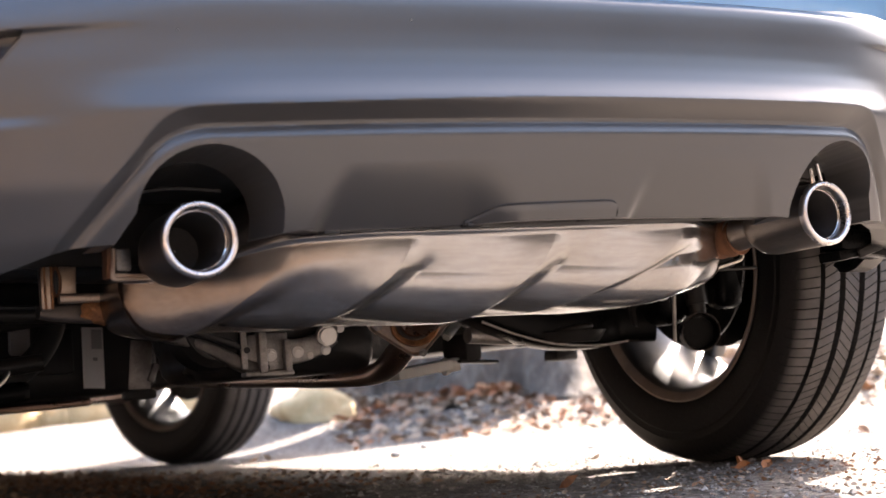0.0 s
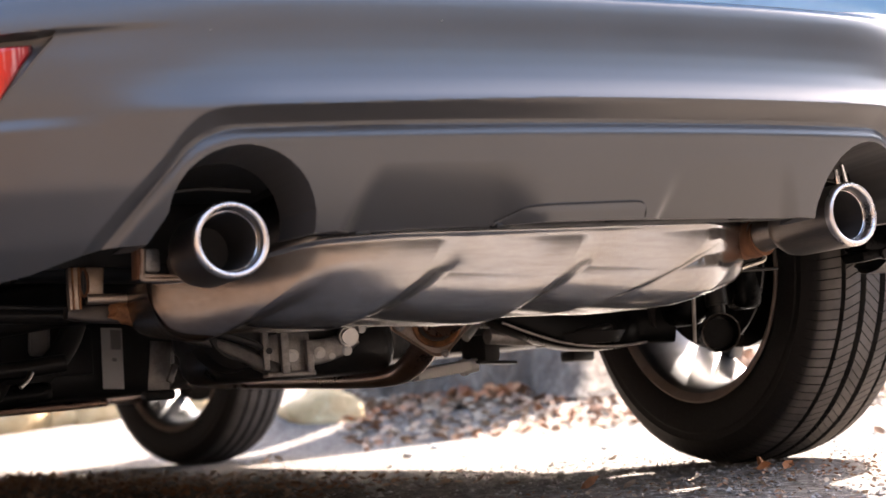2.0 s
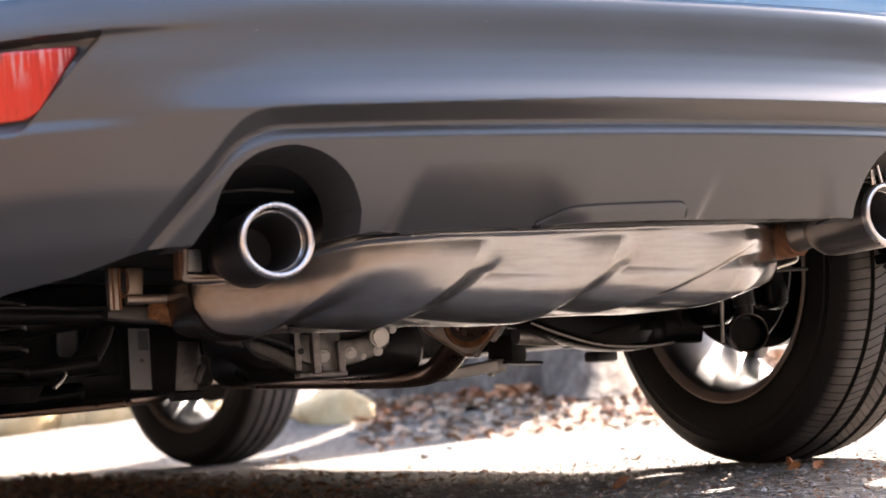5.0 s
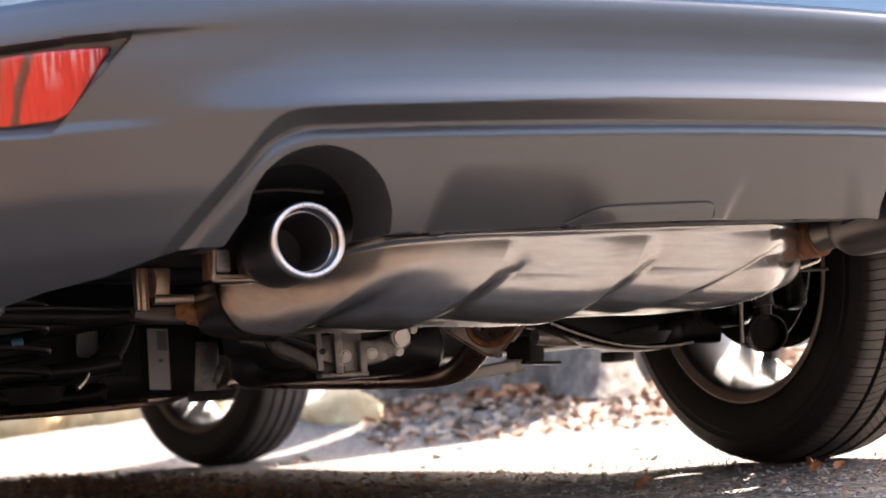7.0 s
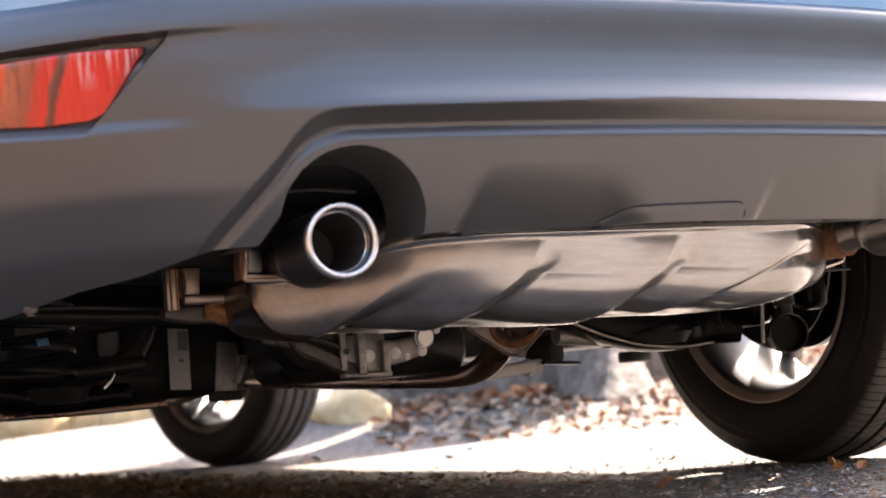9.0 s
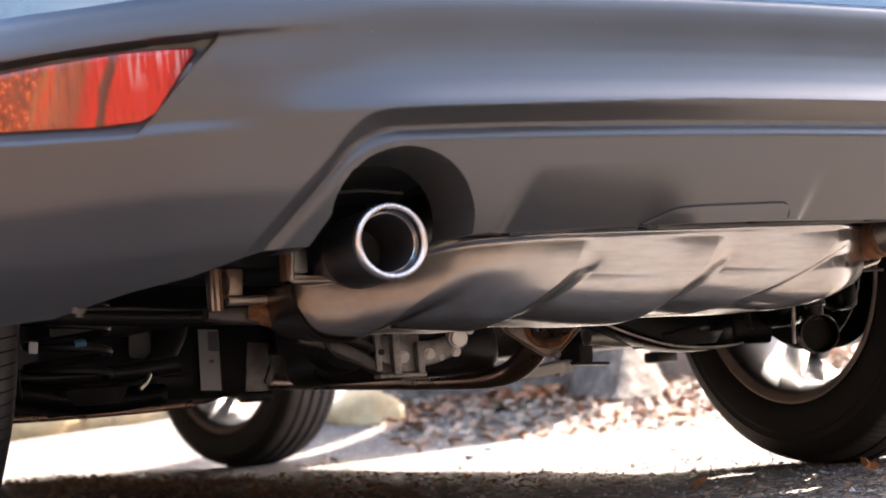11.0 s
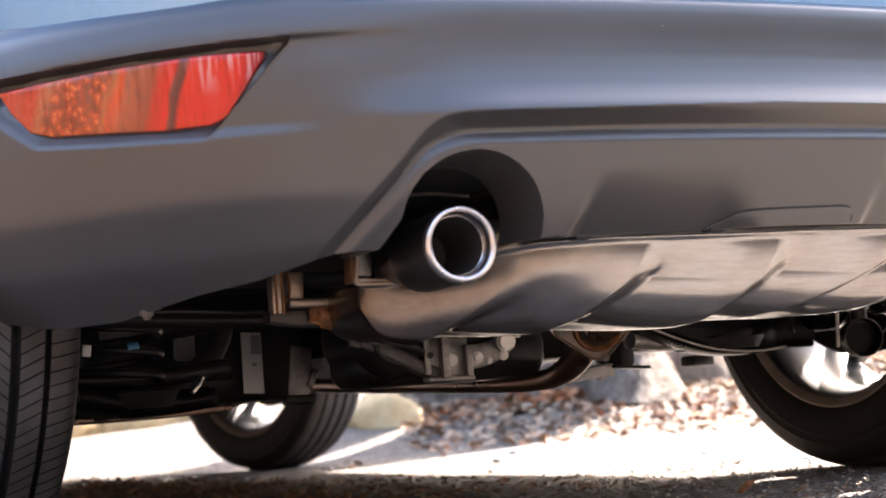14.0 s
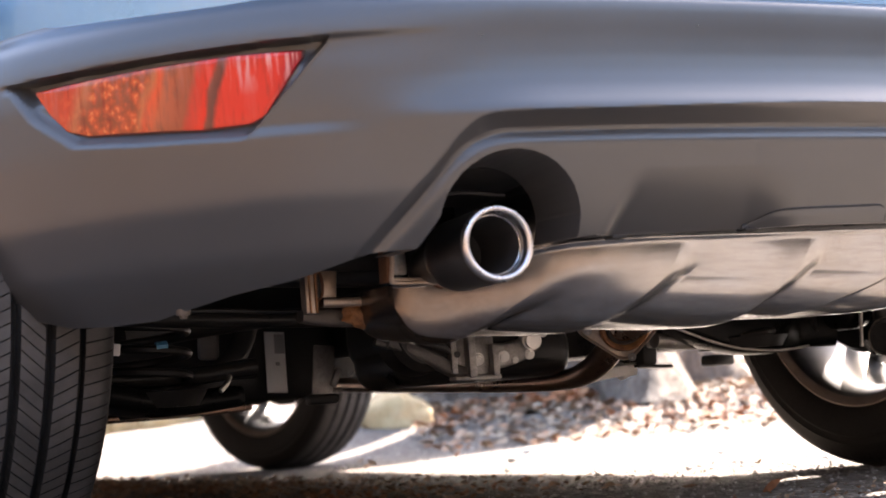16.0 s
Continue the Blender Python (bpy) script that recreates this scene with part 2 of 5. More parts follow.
# columns stand closer where the outline slants
dense = np.interp(np.linspace(0, arc[-1], 4000), arc, np.abs(PLAN[:, 0]))
weight = np.cumsum(np.where((dense > 0.36) & (dense < 0.72), 1.0, 0.30))
S = np.interp(np.linspace(weight[0], weight[-1], 960), weight, np.linspace(0, arc[-1], 4000))
NS = len(S)
BX, BY = np.interp(S, arc, PLAN[:, 0]), np.interp(S, arc, PLAN[:, 1])
TX, TY = np.gradient(BX, S), np.gradient(BY, S)
TL = np.hypot(TX, TY)
NX_, NY_ = TY / TL, -TX / TL  # outward normal in the plan


def bumper_bottom(x):
    return np.interp(np.abs(x), [0, 0.34, 0.385, 0.55, 0.60, 0.684, 0.747, 0.789, 0.826, 0.87, 0.90, 0.922, 0.935, 0.947, 0.96], [0.363, 0.360, 0.357, 0.356, 0.355, 0.334, 0.324, 0.314, 0.305, 0.304, 0.308, 0.322, 0.40, 0.50, 0.60])


def panel_distance(x, z):
    """Signed distance inside the centre panel's outline: level top edge, rounded corners, slanted sides."""
    x = np.abs(x)
    top = 0.4750 - z
    # slanted side from (0.492, 0.466) to (0.600, 0.355)
    nx, nz = -0.717, -0.697
    side = (x - 0.600) * nx + (z - 0.355) * nz
    k = 0.028
    h = np.clip(0.5 + 0.5 * (side - top) / k, 0, 1)
    return side * (1 - h) + top * h - k * h * (1 - h)


def eased(z, zs, vs, sigma):
    """Interpolates like np.interp, with the corners rounded off."""
    g = np.linspace(zs[0] - 0.05, zs[-1] + 0.05, 2400)
    v = np.interp(g, zs, vs)
    step = g[1] - g[0]
    k = np.exp(-0.5 * (np.arange(-120, 121) * step / sigma) ** 2)
    v = np.convolve(np.pad(v, 120, mode="edge"), k / k.sum(), mode="valid")
    return np.interp(z, g, v)


def bumper_offset(x, z):
    """How far the skin stands out from the plan line."""
    ax = np.abs(x)
    centre = 1 - smoothstep(0.40, 0.64, ax)
    corner = eased(z, [0.30, 0.33, 0.36, 0.42, 0.50, 0.56, 0.60, 0.615, 0.63, 0.645, 0.665], [-0.088, -0.058, -0.034, -0.010, 0.002, 0.005, 0.002, -0.001, -0.008, -0.022, -0.055], 0.007)
    mid = eased(z, [0.30, 0.44, 0.495, 0.503, 0.512, 0.525, 0.542, 0.56, 0.58, 0.60, 0.616, 0.626, 0.632, 0.637], [0.006, 0.016, 0.030, 0.0262, 0.0190, 0.0105, 0.0040, 0.0014, 0.0006, 0.0008, 0.0004, -0.003, -0.012, -0.04], 0.004)
    base = corner * (1 - centre) + mid * centre
    d = panel_distance(x, z)
    fall = np.clip(0.477 - z, 0, 1)
    face = 0.010 - 0.22 * fall - 1.2 * fall ** 2
    # undercut band above the panel: one face that slopes in as it falls
    narrow = 0.009 * smoothstep(0.475, 0.53, ax) + 0.006 * smoothstep(0.0, 0.40, -x)
    strip = np.clip((d + 0.0265 - narrow) / (0.022 - narrow), 0, 1)
    edge = smoothstep(-0.0055, 0.001, d)
    strip = strip * (1 - 0.55 * smoothstep(0.48, 0.55, ax))
    down = base * (1 - strip) + (np.minimum(base, 0.018) - 0.0155) * strip
    out = down * (1 - edge) + face * edge
    # crest along the panel's edge
    out = out - 0.0090 * np.clip(1 - d / 0.0215, 0, 1) ** 2 * edge + 0.0013 * np.exp(-((d - 0.0122) / 0.0066) ** 2)
    # a shallow pressed hollow and two webs in the lower panel
    inside = smoothstep(0.006, 0.014, d)
    zt = np.interp(z, [0.36, 0.43], [0, 1])
    for sgn in (-1, 1):
        xx = x * sgn
        hollow = smoothstep((0.060 if sgn < 0 else 0.088) + 0.018 * zt, (0.125 if sgn < 0 else 0.104) + 0.030 * zt, xx) * (1 - smoothstep(0.306 - 0.03 * zt, 0.334 - 0.03 * zt, xx))
        out = out - (0.026 if sgn < 0 else 0.010) * hollow * np.clip((0.432 - z) / 0.070, 0, 1) ** 1.3 * inside
    # pocket round the reflector
    zt_, zb_ = 0.594, np.interp(ax, [0.60, 0.72, 0.80, 0.848, 0.878, 0.892], [0.486, 0.490, 0.498, 0.507, 0.545, 0.585])
    right = 0.628 + (0.590 - z) * 0.80  # slanted inner end
    pocket = smoothstep(zb_ - 0.004, zb_ + 0.016, z) * (1 - smoothstep(zt_ - 0.004, zt_, z))
    depth_in = 0.004 + (0.0118 + 0.007 * smoothstep(0.560, 0.584, z)) * smoothstep(right - 0.004, right + 0.008, ax)
    fade = smoothstep(0.52, 0.64, ax) * (1 - smoothstep(0.890, 0.902, ax))
    out = out - depth_in * pocket * fade * np.where(ax > right, 1, 0.0)
    # steps that run out of the pocket towards the middle and fade
    out_of = 1 - smoothstep(right - 0.004, right + 0.008, ax)
    tail = smoothstep(0.55, 0.67, ax) * out_of
    out = out - 0.0055 * tail * smoothstep(zb_ - 0.004, zb_ + 0.014, z) * (1 - smoothstep(0.505, 0.60, z))
    out = out - 0.008 * smoothstep(0.49, 0.66, ax) * out_of * (1 - smoothstep(0.588, 0.596, z)) * smoothstep(0.51, 0.586, z)
    return out


def in_cutout(x, z):
    """The openings for the two exhaust tips."""
    x = np.abs(x)
    round_ = np.hypot(x - 0.4445, z - 0.3735) < 0.0835
    wedge = (x > 0.44) & (x < 0.552 - (z - 0.357) * 0.80) & (z < 0.445 - 0.9 * np.clip(x - 0.46, 0, 1) * 0.6)
    low = (x > 0.372) & (x < 0.552) & (z < 0.37)
    return round_ | (wedge & (z < 0.43)) | (low & (x < 0.552 - (z - 0.357) * 0.80))


def build_bumper():
    zb = bumper_bottom(BX)
    ztop = np.interp(np.abs(BX), [0, 0.45, 0.60, 0.70, 0.96], [0.636, 0.640, 0.650, 0.660, 0.672])
    v = np.linspace(0, 1, NZ)
    Z = zb[:, None] + (ztop - zb)[:, None] * v[None, :]
    X0 = np.repeat(BX[:, None], NZ, 1)
    O = bumper_offset(X0, Z)
    X = X0 + NX_[:, None] * O
    Y = BY[:, None] + NY_[:, None] * O
    verts = np.stack([X, Y, Z], -1).reshape(-1, 3)
    cut = in_cutout(X0, Z)
    bm = bmesh.new()
    vs = [bm.verts.new(p) for p in verts]
    for i in range(NS - 1):
        for j in range(NZ - 1):
            if cut[i, j] and cut[i + 1, j] and cut[i + 1, j + 1] and cut[i, j + 1]:
                continue
            bm.faces.new((vs[i * NZ + j], vs[(i + 1) * NZ + j], vs[(i + 1) * NZ + j + 1], vs[i * NZ + j + 1]))
    for v_ in [q for q in bm.verts if not q.link_faces]:
        bm.verts.remove(v_)
    # even the stepped rim of the openings
    rim = [q for q in bm.verts if q.is_boundary and 0.36 < abs(q.co.x) < 0.57 and q.co.z < 0.47 and q.co.z > 0.3585]
    for _ in range(6):
        move = {}
        for q in rim:
            nb = [e.other_vert(q).co for e in q.link_edges if e.is_boundary]
            if len(nb) == 2:
                move[q] = (q.co + nb[0] + nb[1]) / 3
        for q, c in move.items():
            q.co = c
    # the sheet turns inwards along its lower edge and round the openings
    edges = [e for e in bm.edges if e.is_boundary and all(q.co.z < 0.48 for q in e.verts)]
    r = bmesh.ops.extrude_edge_only(bm, edges=edges)
    for q in [g for g in r["geom"] if isinstance(g, bmesh.types.BMVert)]:
        hole = 0.352 < abs(q.co.x) < 0.56
        q.co.y += 0.085 if hole else 0.03
        if hole:
            q.co.x += (math.copysign(0.4475, q.co.x) - q.co.x) * 0.10
            q.co.z += (0.372 - q.co.z) * 0.10 if q.co.z > 0.372 else 0.0
        else:
            q.co.z += 0.003
            q.co.x *= 0.985
    return part("bumper", bm, M_BUMPER, car, "matt grey moulded plastic rear bumper", smooth=50)


bumper = build_bumper()

def bar(points, w, h, n=30):
    """A bar of rounded rectangular section along a smooth line; h may be a function of the way along."""
    bm = bmesh.new()
    pts = spline(points, n)
    rings = []
    for i, p in enumerate(pts):
        t = Vector(pts[min(i + 1, n - 1)] - pts[max(i - 1, 0)]).normalized()
        s = t.cross(Vector((0, 0, 1))).normalized()
        u = s.cross(t)
        hh = h(i / (n - 1)) if callable(h) else h
        ring = []
        for a in np.linspace(0, 2 * math.pi, 20, endpoint=False):
            c, q = math.cos(a), math.sin(a)
            ring.append(bm.verts.new(Vector(p) + s * (w / 2 * math.copysign(abs(c) ** 0.5, c)) + u * (hh / 2 * math.copysign(abs(q) ** 0.5, q))))
        rings.append(ring)
    for a, b in zip(rings, rings[1:]):
        for j in range(20):
            bm.faces.new((a[j], a[(j + 1) % 20], b[(j + 1) % 20], b[j]))
    bm.faces.new(rings[0][::-1])
    bm.faces.new(rings[-1])
    return bm


# ---- the car: exhaust ----
M_TIP = surface("brushed_dark_steel", (0.20, 0.18, 0.165), (0.34, 0.31, 0.285), 0.28, 0.42, metal=1.0, scale=16, grain=500, stretch=(1, 0.15, 1))


def build_muffler():
    nx, nt_ = 620, 420
    xs = np.linspace(-0.462, 0.432, nx)
    th = np.radians(np.concatenate([np.linspace(0, 180, 350), np.linspace(180, 360, 72)[1:-1]]))  # 0: rear seam, 90: underside
    u = np.where(xs < 0, -xs / 0.4622, xs / 0.4322)
    k = np.clip(1 - np.where(xs < 0, u ** 30, u ** 20), 0, 1) ** (1 / 2.6)
    deg = np.degrees(th)
    c, s = np.cos(th), np.sin(th)
    sdeg = np.where(deg > 180, deg - 360, deg)
    # lower half of the section: a rear face that leans in more and more, a quick turn, and a level underside
    turns = [0, 12, 26, 40, 54, 66, 78, 92, 110, 135, 155, 180]
    curve = spline([(-1, 0), (-1.0, -0.2), (-0.985, -0.42), (-0.955, -0.62), (-0.89, -0.77), (-0.78, -0.905), (-0.56, -0.982), (-0.20, -1.0), (0.35, -1.0), (0.75, -0.86), (0.95, -0.5), (1, 0)], 1201)
    at_turn = np.interp(np.clip(sdeg, 0, 180), turns, np.linspace(0, 1200, 12))
    low_y, low_z = np.interp(at_turn, np.arange(1201), curve[:, 0]), np.interp(at_turn, np.arange(1201), curve[:, 1])
    low = (sdeg > -60) & (sdeg < 170)
    verts = []
    for i, x in enumerate(xs):
        e = 2 / (2.6 + 0.8 * smoothstep(-0.12, 0.10, x) * (1 - smoothstep(0.30, 0.42, x)))
        taper = 0.035 * smoothstep(0.16, 0.43, x)
        left = smoothstep(0.27, 0.45, -x)
        rear = 0.155 - (0.118 * smoothstep(0.25, 0.43, x) if x > 0 else 0.125 * smoothstep(0.18, 0.455, -x))
        a = np.where(c > 0, rear, 0.155 - 0.6 * taper) * k[i]
        b = np.where(s > 0, 0.103 - taper - 0.034 * left, 0.075 * (1 - 0.97 * left)) * k[i]
        ry, rz = np.where(s > 0, low_y, -np.sign(c) * np.abs(c) ** e), np.where(s > 0, low_z, np.abs(s) ** e)
        d = np.zeros_like(th)
        # pressed flutes: a crisp crest, a drop behind it, then a long climb back to the next panel
        q = np.where(s > 0, -low_z + 0.12 * (1 + low_y), 0)
        for x0, q0, q1, sweep, depth in ((-0.288, 0.26, 0.95, 1.0, 0.015), (-0.140, -1.0, 0.0, 1.0, 0.017), (0.066, -1.0, 0.0, 1.0, 0.018), (0.272, 0.16, 0.50, 1.8, 0.016)):
            w = x - x0 + sweep * np.interp(q, [0, 0.2, 0.4, 0.52, 0.64, 0.85, 1.0, 1.15], [0, 0.006, 0.021, 0.036, 0.055, 0.085, 0.106, 0.127])
            fade = (smoothstep(q0, q1, q) if q0 >= 0 else smoothstep(-30, 0, sdeg) * np.interp(q, [0, 0.06, 0.5], [0.10, 0.18, 1.0])) * (1 - smoothstep(92, 125, sdeg))
            fall = np.interp(q, [0.0, 0.58], [0.040, 0.052])
            step = smoothstep(-0.15, 1.0, w / fall) - (1 - (1 - np.clip((w - fall) / 0.14, 0, 1)) ** 1.35)
            d = d - depth * step * fade * low
            d = d + 0.0009 * np.exp(-((w + 0.0012) / 0.0016) ** 2) * fade * low
        d = d + 0.009 * smoothstep(-40, -20, sdeg) * (1 - smoothstep(80, 118, sdeg)) * low
        d = d * k[i] ** 2
        # folded seam all round
        seam = 0.004 * (np.exp(-(np.minimum(deg, 360 - deg) / 2.2) ** 2) + np.exp(-((deg - 180) / 2.2) ** 2))
        y = -0.545 + 0.02 * left + (a + d + seam) * ry
        z = 0.366 - 0.034 * left + (b + d) * rz
        verts += [(x, yy, zz) for yy, zz in zip(y, z)]
    faces = [(i * nt_ + j, i * nt_ + (j + 1) % nt_, (i + 1) * nt_ + (j + 1) % nt_, (i + 1) * nt_ + j) for i in range(nx - 1) for j in range(nt_)]
    faces += [tuple(range(nt_)), tuple(range((nx - 1) * nt_, nx * nt_))[::-1]]
    return link("muffler", mesh_of("muffler", verts, faces, M_MUFFLER, 75), car, "pressed steel muffler with slanting flutes, browned at the ends")


muffler = build_muffler()


def build_tip(side, z0):
    tail = part("tailpipe", tube([(side * 0.405, -0.53, 0.352), (side * 0.425, -0.58, 0.352), (side * 0.434, -0.63, z0 - 0.005), (side * 0.441, -0.677, z0 - 0.003)], 0.0245, 30, 28), M_TIP, muffler, "heat-stained steel tailpipe")
    part("weld", tube([(side * 0.405 + 0.026 * math.cos(a), -0.572 + 0.006 * math.cos(a), 0.352 + 0.026 * math.sin(a)) for a in np.linspace(0, 2 * math.pi, 13)], 0.004, 50, 8), M_RUST, muffler, "rusty weld bead")
    if side > 0:
        part("collar", tube([(side * 0.421, -0.570, 0.352), (side * 0.425, -0.580, 0.3525), (side * 0.428, -0.594, 0.353), (side * 0.431, -0.610, 0.3545)], lambda t: 0.0250 + 0.0018 * abs(math.sin(2.4 * math.pi * t)), 30, 28), M_RUST, tail, "rusty weld collar")
    # double-walled tip, cut square, rolled lip
    prof = [(0.130, 0.0250), (0.121, 0.032), (0.110, 0.0382), (0.096, 0.0404), (0.004, 0.0408), (0.0, 0.0402), (-0.0025, 0.0385), (-0.003, 0.0365), (-0.001, 0.0350), (0.006, 0.0345), (0.02, 0.0343)]
    bm = lathe(prof, 72, "Y")
    tip = part("exhaust_tip", bm, M_TIP, muffler, "brushed steel exhaust tip with a bright rolled lip", smooth=50)
    lip = lathe([(0.005, 0.0410), (0.001, 0.0413), (-0.0028, 0.0408), (-0.0050, 0.0396), (-0.0060, 0.0378), (-0.0056, 0.0360), (-0.0040, 0.0345), (-0.0005, 0.0336), (0.012, 0.0334)], 72, "Y")
    lip = part("lip", lip, M_LIP, tip, "bright polished rim", smooth=60)
    bore = lathe([(0.012, 0.0336), (0.02, 0.0325), (0.012, 0.0322), (0.011, 0.0312), (0.02, 0.0310), (0.07, 0.0305), (0.085, 0.029), (0.098, 0.026), (0.1, 0.001)], 56, "Y")
    bore = part("bore", bore, M_SOOT, tip, "sooty dark inner pipe", smooth=40)
    ring = part("inner_rim", lathe([(0.013, 0.0327), (0.0108, 0.0325), (0.0102, 0.0319), (0.0108, 0.0313), (0.013, 0.0311)], 56, "Y"), M_CHROME, tip, "thin bright inner edge")
    tip.matrix_local = pose(side * 0.4465, -0.783, z0, -1.5, 0, side * 4.0) @ Matrix.Diagonal((1.065, 1.05, 1.065, 1))
    return tip


build_tip(-1, 0.357)
build_tip(1, 0.366)

# ---- wheels ----
def build_tyre(parent):
    R, hw = 0.350, 0.1125
    pitches, sub = 130, 6
    # across the width from inner bead to outer bead: x, radius, tread flag
    side = [(-0.094, 0.228), (-0.100, 0.236), (-0.107, 0.252), (-0.110, 0.275), (-0.1112, 0.290), (-0.1098, 0.292), (-0.1096, 0.302), (-0.1104, 0.304), (-0.109, 0.307), (-0.1055, 0.318), (-0.1005, 0.329)]
    tx = np.linspace(-0.096, 0.088, 93)
    prof = side + [(x, R - 0.0155 * (abs(x) / 0.096) ** 3.2) for x in tx] + [(-x - 0.008, r) for x, r in side[::-1]]
    prof = np.array(prof)
    na = pitches * sub
    steps = np.array([0.0, 0.02, 0.085, 0.105, 0.40, 0.70])
    ang = ((np.arange(pitches)[:, None] + steps[None, :]) * 2 * math.pi / pitches).ravel()
    X, Rr = prof[:, 0], prof[:, 1]
    tread = np.zeros(len(prof), bool)
    tread[len(side):-len(side)] = True
    groove = np.zeros(len(prof))
    for g, w in ((-0.060, 0.0032), (-0.022, 0.0036), (0.018, 0.0036), (0.056, 0.0032), (-0.041, 0.0007), (0.037, 0.0007)):
        groove = np.maximum(groove, 1 - smoothstep(w * 0.8, w * 1.3, np.abs(X - g)))
    slant = np.interp(X, [-0.112, -0.062, -0.058, -0.024, -0.020, 0.016, 0.020, 0.054, 0.058, 0.112], [0.006, 0.0, 0.004, -0.012, -0.016, 0.016, 0.012, -0.004, 0.0, -0.006]) / R
    verts, depths = [], []
    for i in range(na):
        cut = ((i % sub) in (1, 2)) * 1.0
        lateral = np.where(np.abs(X) > 0.058, cut * 0.0050, cut * 0.0042)
        shoulder = smoothstep(0.325, 0.335, Rr)
        d = np.where(tread, np.maximum(groove * 0.0095, lateral), lateral * shoulder)
        a = ang[i] + slant
        r = Rr - d
        depths.append(d)
        verts += list(zip(X, r * np.cos(a), r * np.sin(a)))
    m = len(prof)
    faces = grid_faces(na, m, True)
    me = mesh_of("tyre", verts, faces, M_RUBBER, 32)
    # groove shade is put into a darker rubber on the recessed faces
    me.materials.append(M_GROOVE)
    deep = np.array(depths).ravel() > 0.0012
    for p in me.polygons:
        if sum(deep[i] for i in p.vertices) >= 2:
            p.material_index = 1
    return me


def build_rim_mesh():
    bm = lathe([(-0.093, 0.229), (-0.100, 0.236), (-0.103, 0.238), (-0.104, 0.2355), (-0.099, 0.228), (-0.094, 0.221), (-0.080, 0.214), (-0.055, 0.206), (0.02, 0.202), (0.065, 0.206), (0.085, 0.214), (0.098, 0.228), (0.104, 0.236), (0.100, 0.238), (0.093, 0.229)], 110, "X")
    for k in range(5):
        for off in (-0.16, 0.16):
            a = 2 * math.pi * k / 5 + off
            c, s = math.cos(a), math.sin(a)
            m = Matrix(((1, 0, 0, 0.068), (0, c, -s, 0), (0, s, c, 0), (0, 0, 0, 1))) @ pose(0, 0, 0.135, 0, 6, 0)
            bm_box(bm, m, (0.032, 0.027, 0.15), 0.007, 2)
    bm_cyl(bm, (0.045, 0, 0), (0.088, 0, 0), 0.075, 0.062, 40)
    return bm


def wheel(x, y, z, side, label, turn=0.0, steer=0.0, camber=1.15):
    """A hub that carries tyre, rim and disc; the wheel leans in at the top by its camber."""
    hub = new("wheel")
    hub.parent = car
    hub["label"] = label
    hub.matrix_local = pose(x, y, z, 0, 0, (180 if side < 0 else 0) + steer) @ pose(0, 0, 0, 0, -camber, 0) @ pose(0, 0, 0, turn, 0, 0)
    return hub


TYRE = build_tyre(None)
rim_bm = build_rim_mesh()
bmesh.ops.recalc_face_normals(rim_bm, faces=rim_bm.faces)
RIM = bpy.data.meshes.new("rim")
rim_bm.to_mesh(RIM)
rim_bm.free()
RIM.materials.append(M_RIM)
RIM.shade_smooth()
RIM.set_sharp_from_angle(angle=radians(35))
lip_bm = lathe([(-0.0945, 0.2295), (-0.1015, 0.2375), (-0.105, 0.2390), (-0.1065, 0.2360), (-0.1030, 0.2290), (-0.097, 0.2225)], 110, "X")
LIP = part("rim_lip", lip_bm, M_DUSTY).data
bpy.data.objects.remove(bpy.data.objects["rim_lip"])
disc_bm = lathe([(-0.03, 0.02), (-0.03, 0.085), (0.0, 0.09), (0.0, 0.150), (0.018, 0.150), (0.018, 0.07), (0.05, 0.07), (0.05, 0.02)], 64, "X")
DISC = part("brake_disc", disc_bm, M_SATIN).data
bpy.data.objects.remove(bpy.data.objects["brake_disc"])
STEER = 18.5
for x, y, z, side, label, turn, steer in ((0.798, 0, 0.3496, 1, "rear wheel, black road tyre on a silver alloy rim", 12, 0), (-0.825, 0, 0.3496, -1, "rear wheel, black road tyre with block tread", 40, 0),
                                          (0.789, 2.701, 0.347, 1, "front wheel, black road tyre on a silver alloy rim", 25, STEER), (-0.816, 2.701, 0.347, -1, "front wheel, black road tyre on a silver alloy rim", 5, STEER)):
    hub = wheel(x, y, z, side, label, turn, steer)
    link("tyre", TYRE, hub, "black rubber tyre with grooved tread")
    link("rim", RIM, hub, "silver alloy rim")
    link("rim_lip", LIP, hub, "dusty brown inner rim lip")
    link("brake_disc", DISC, hub)

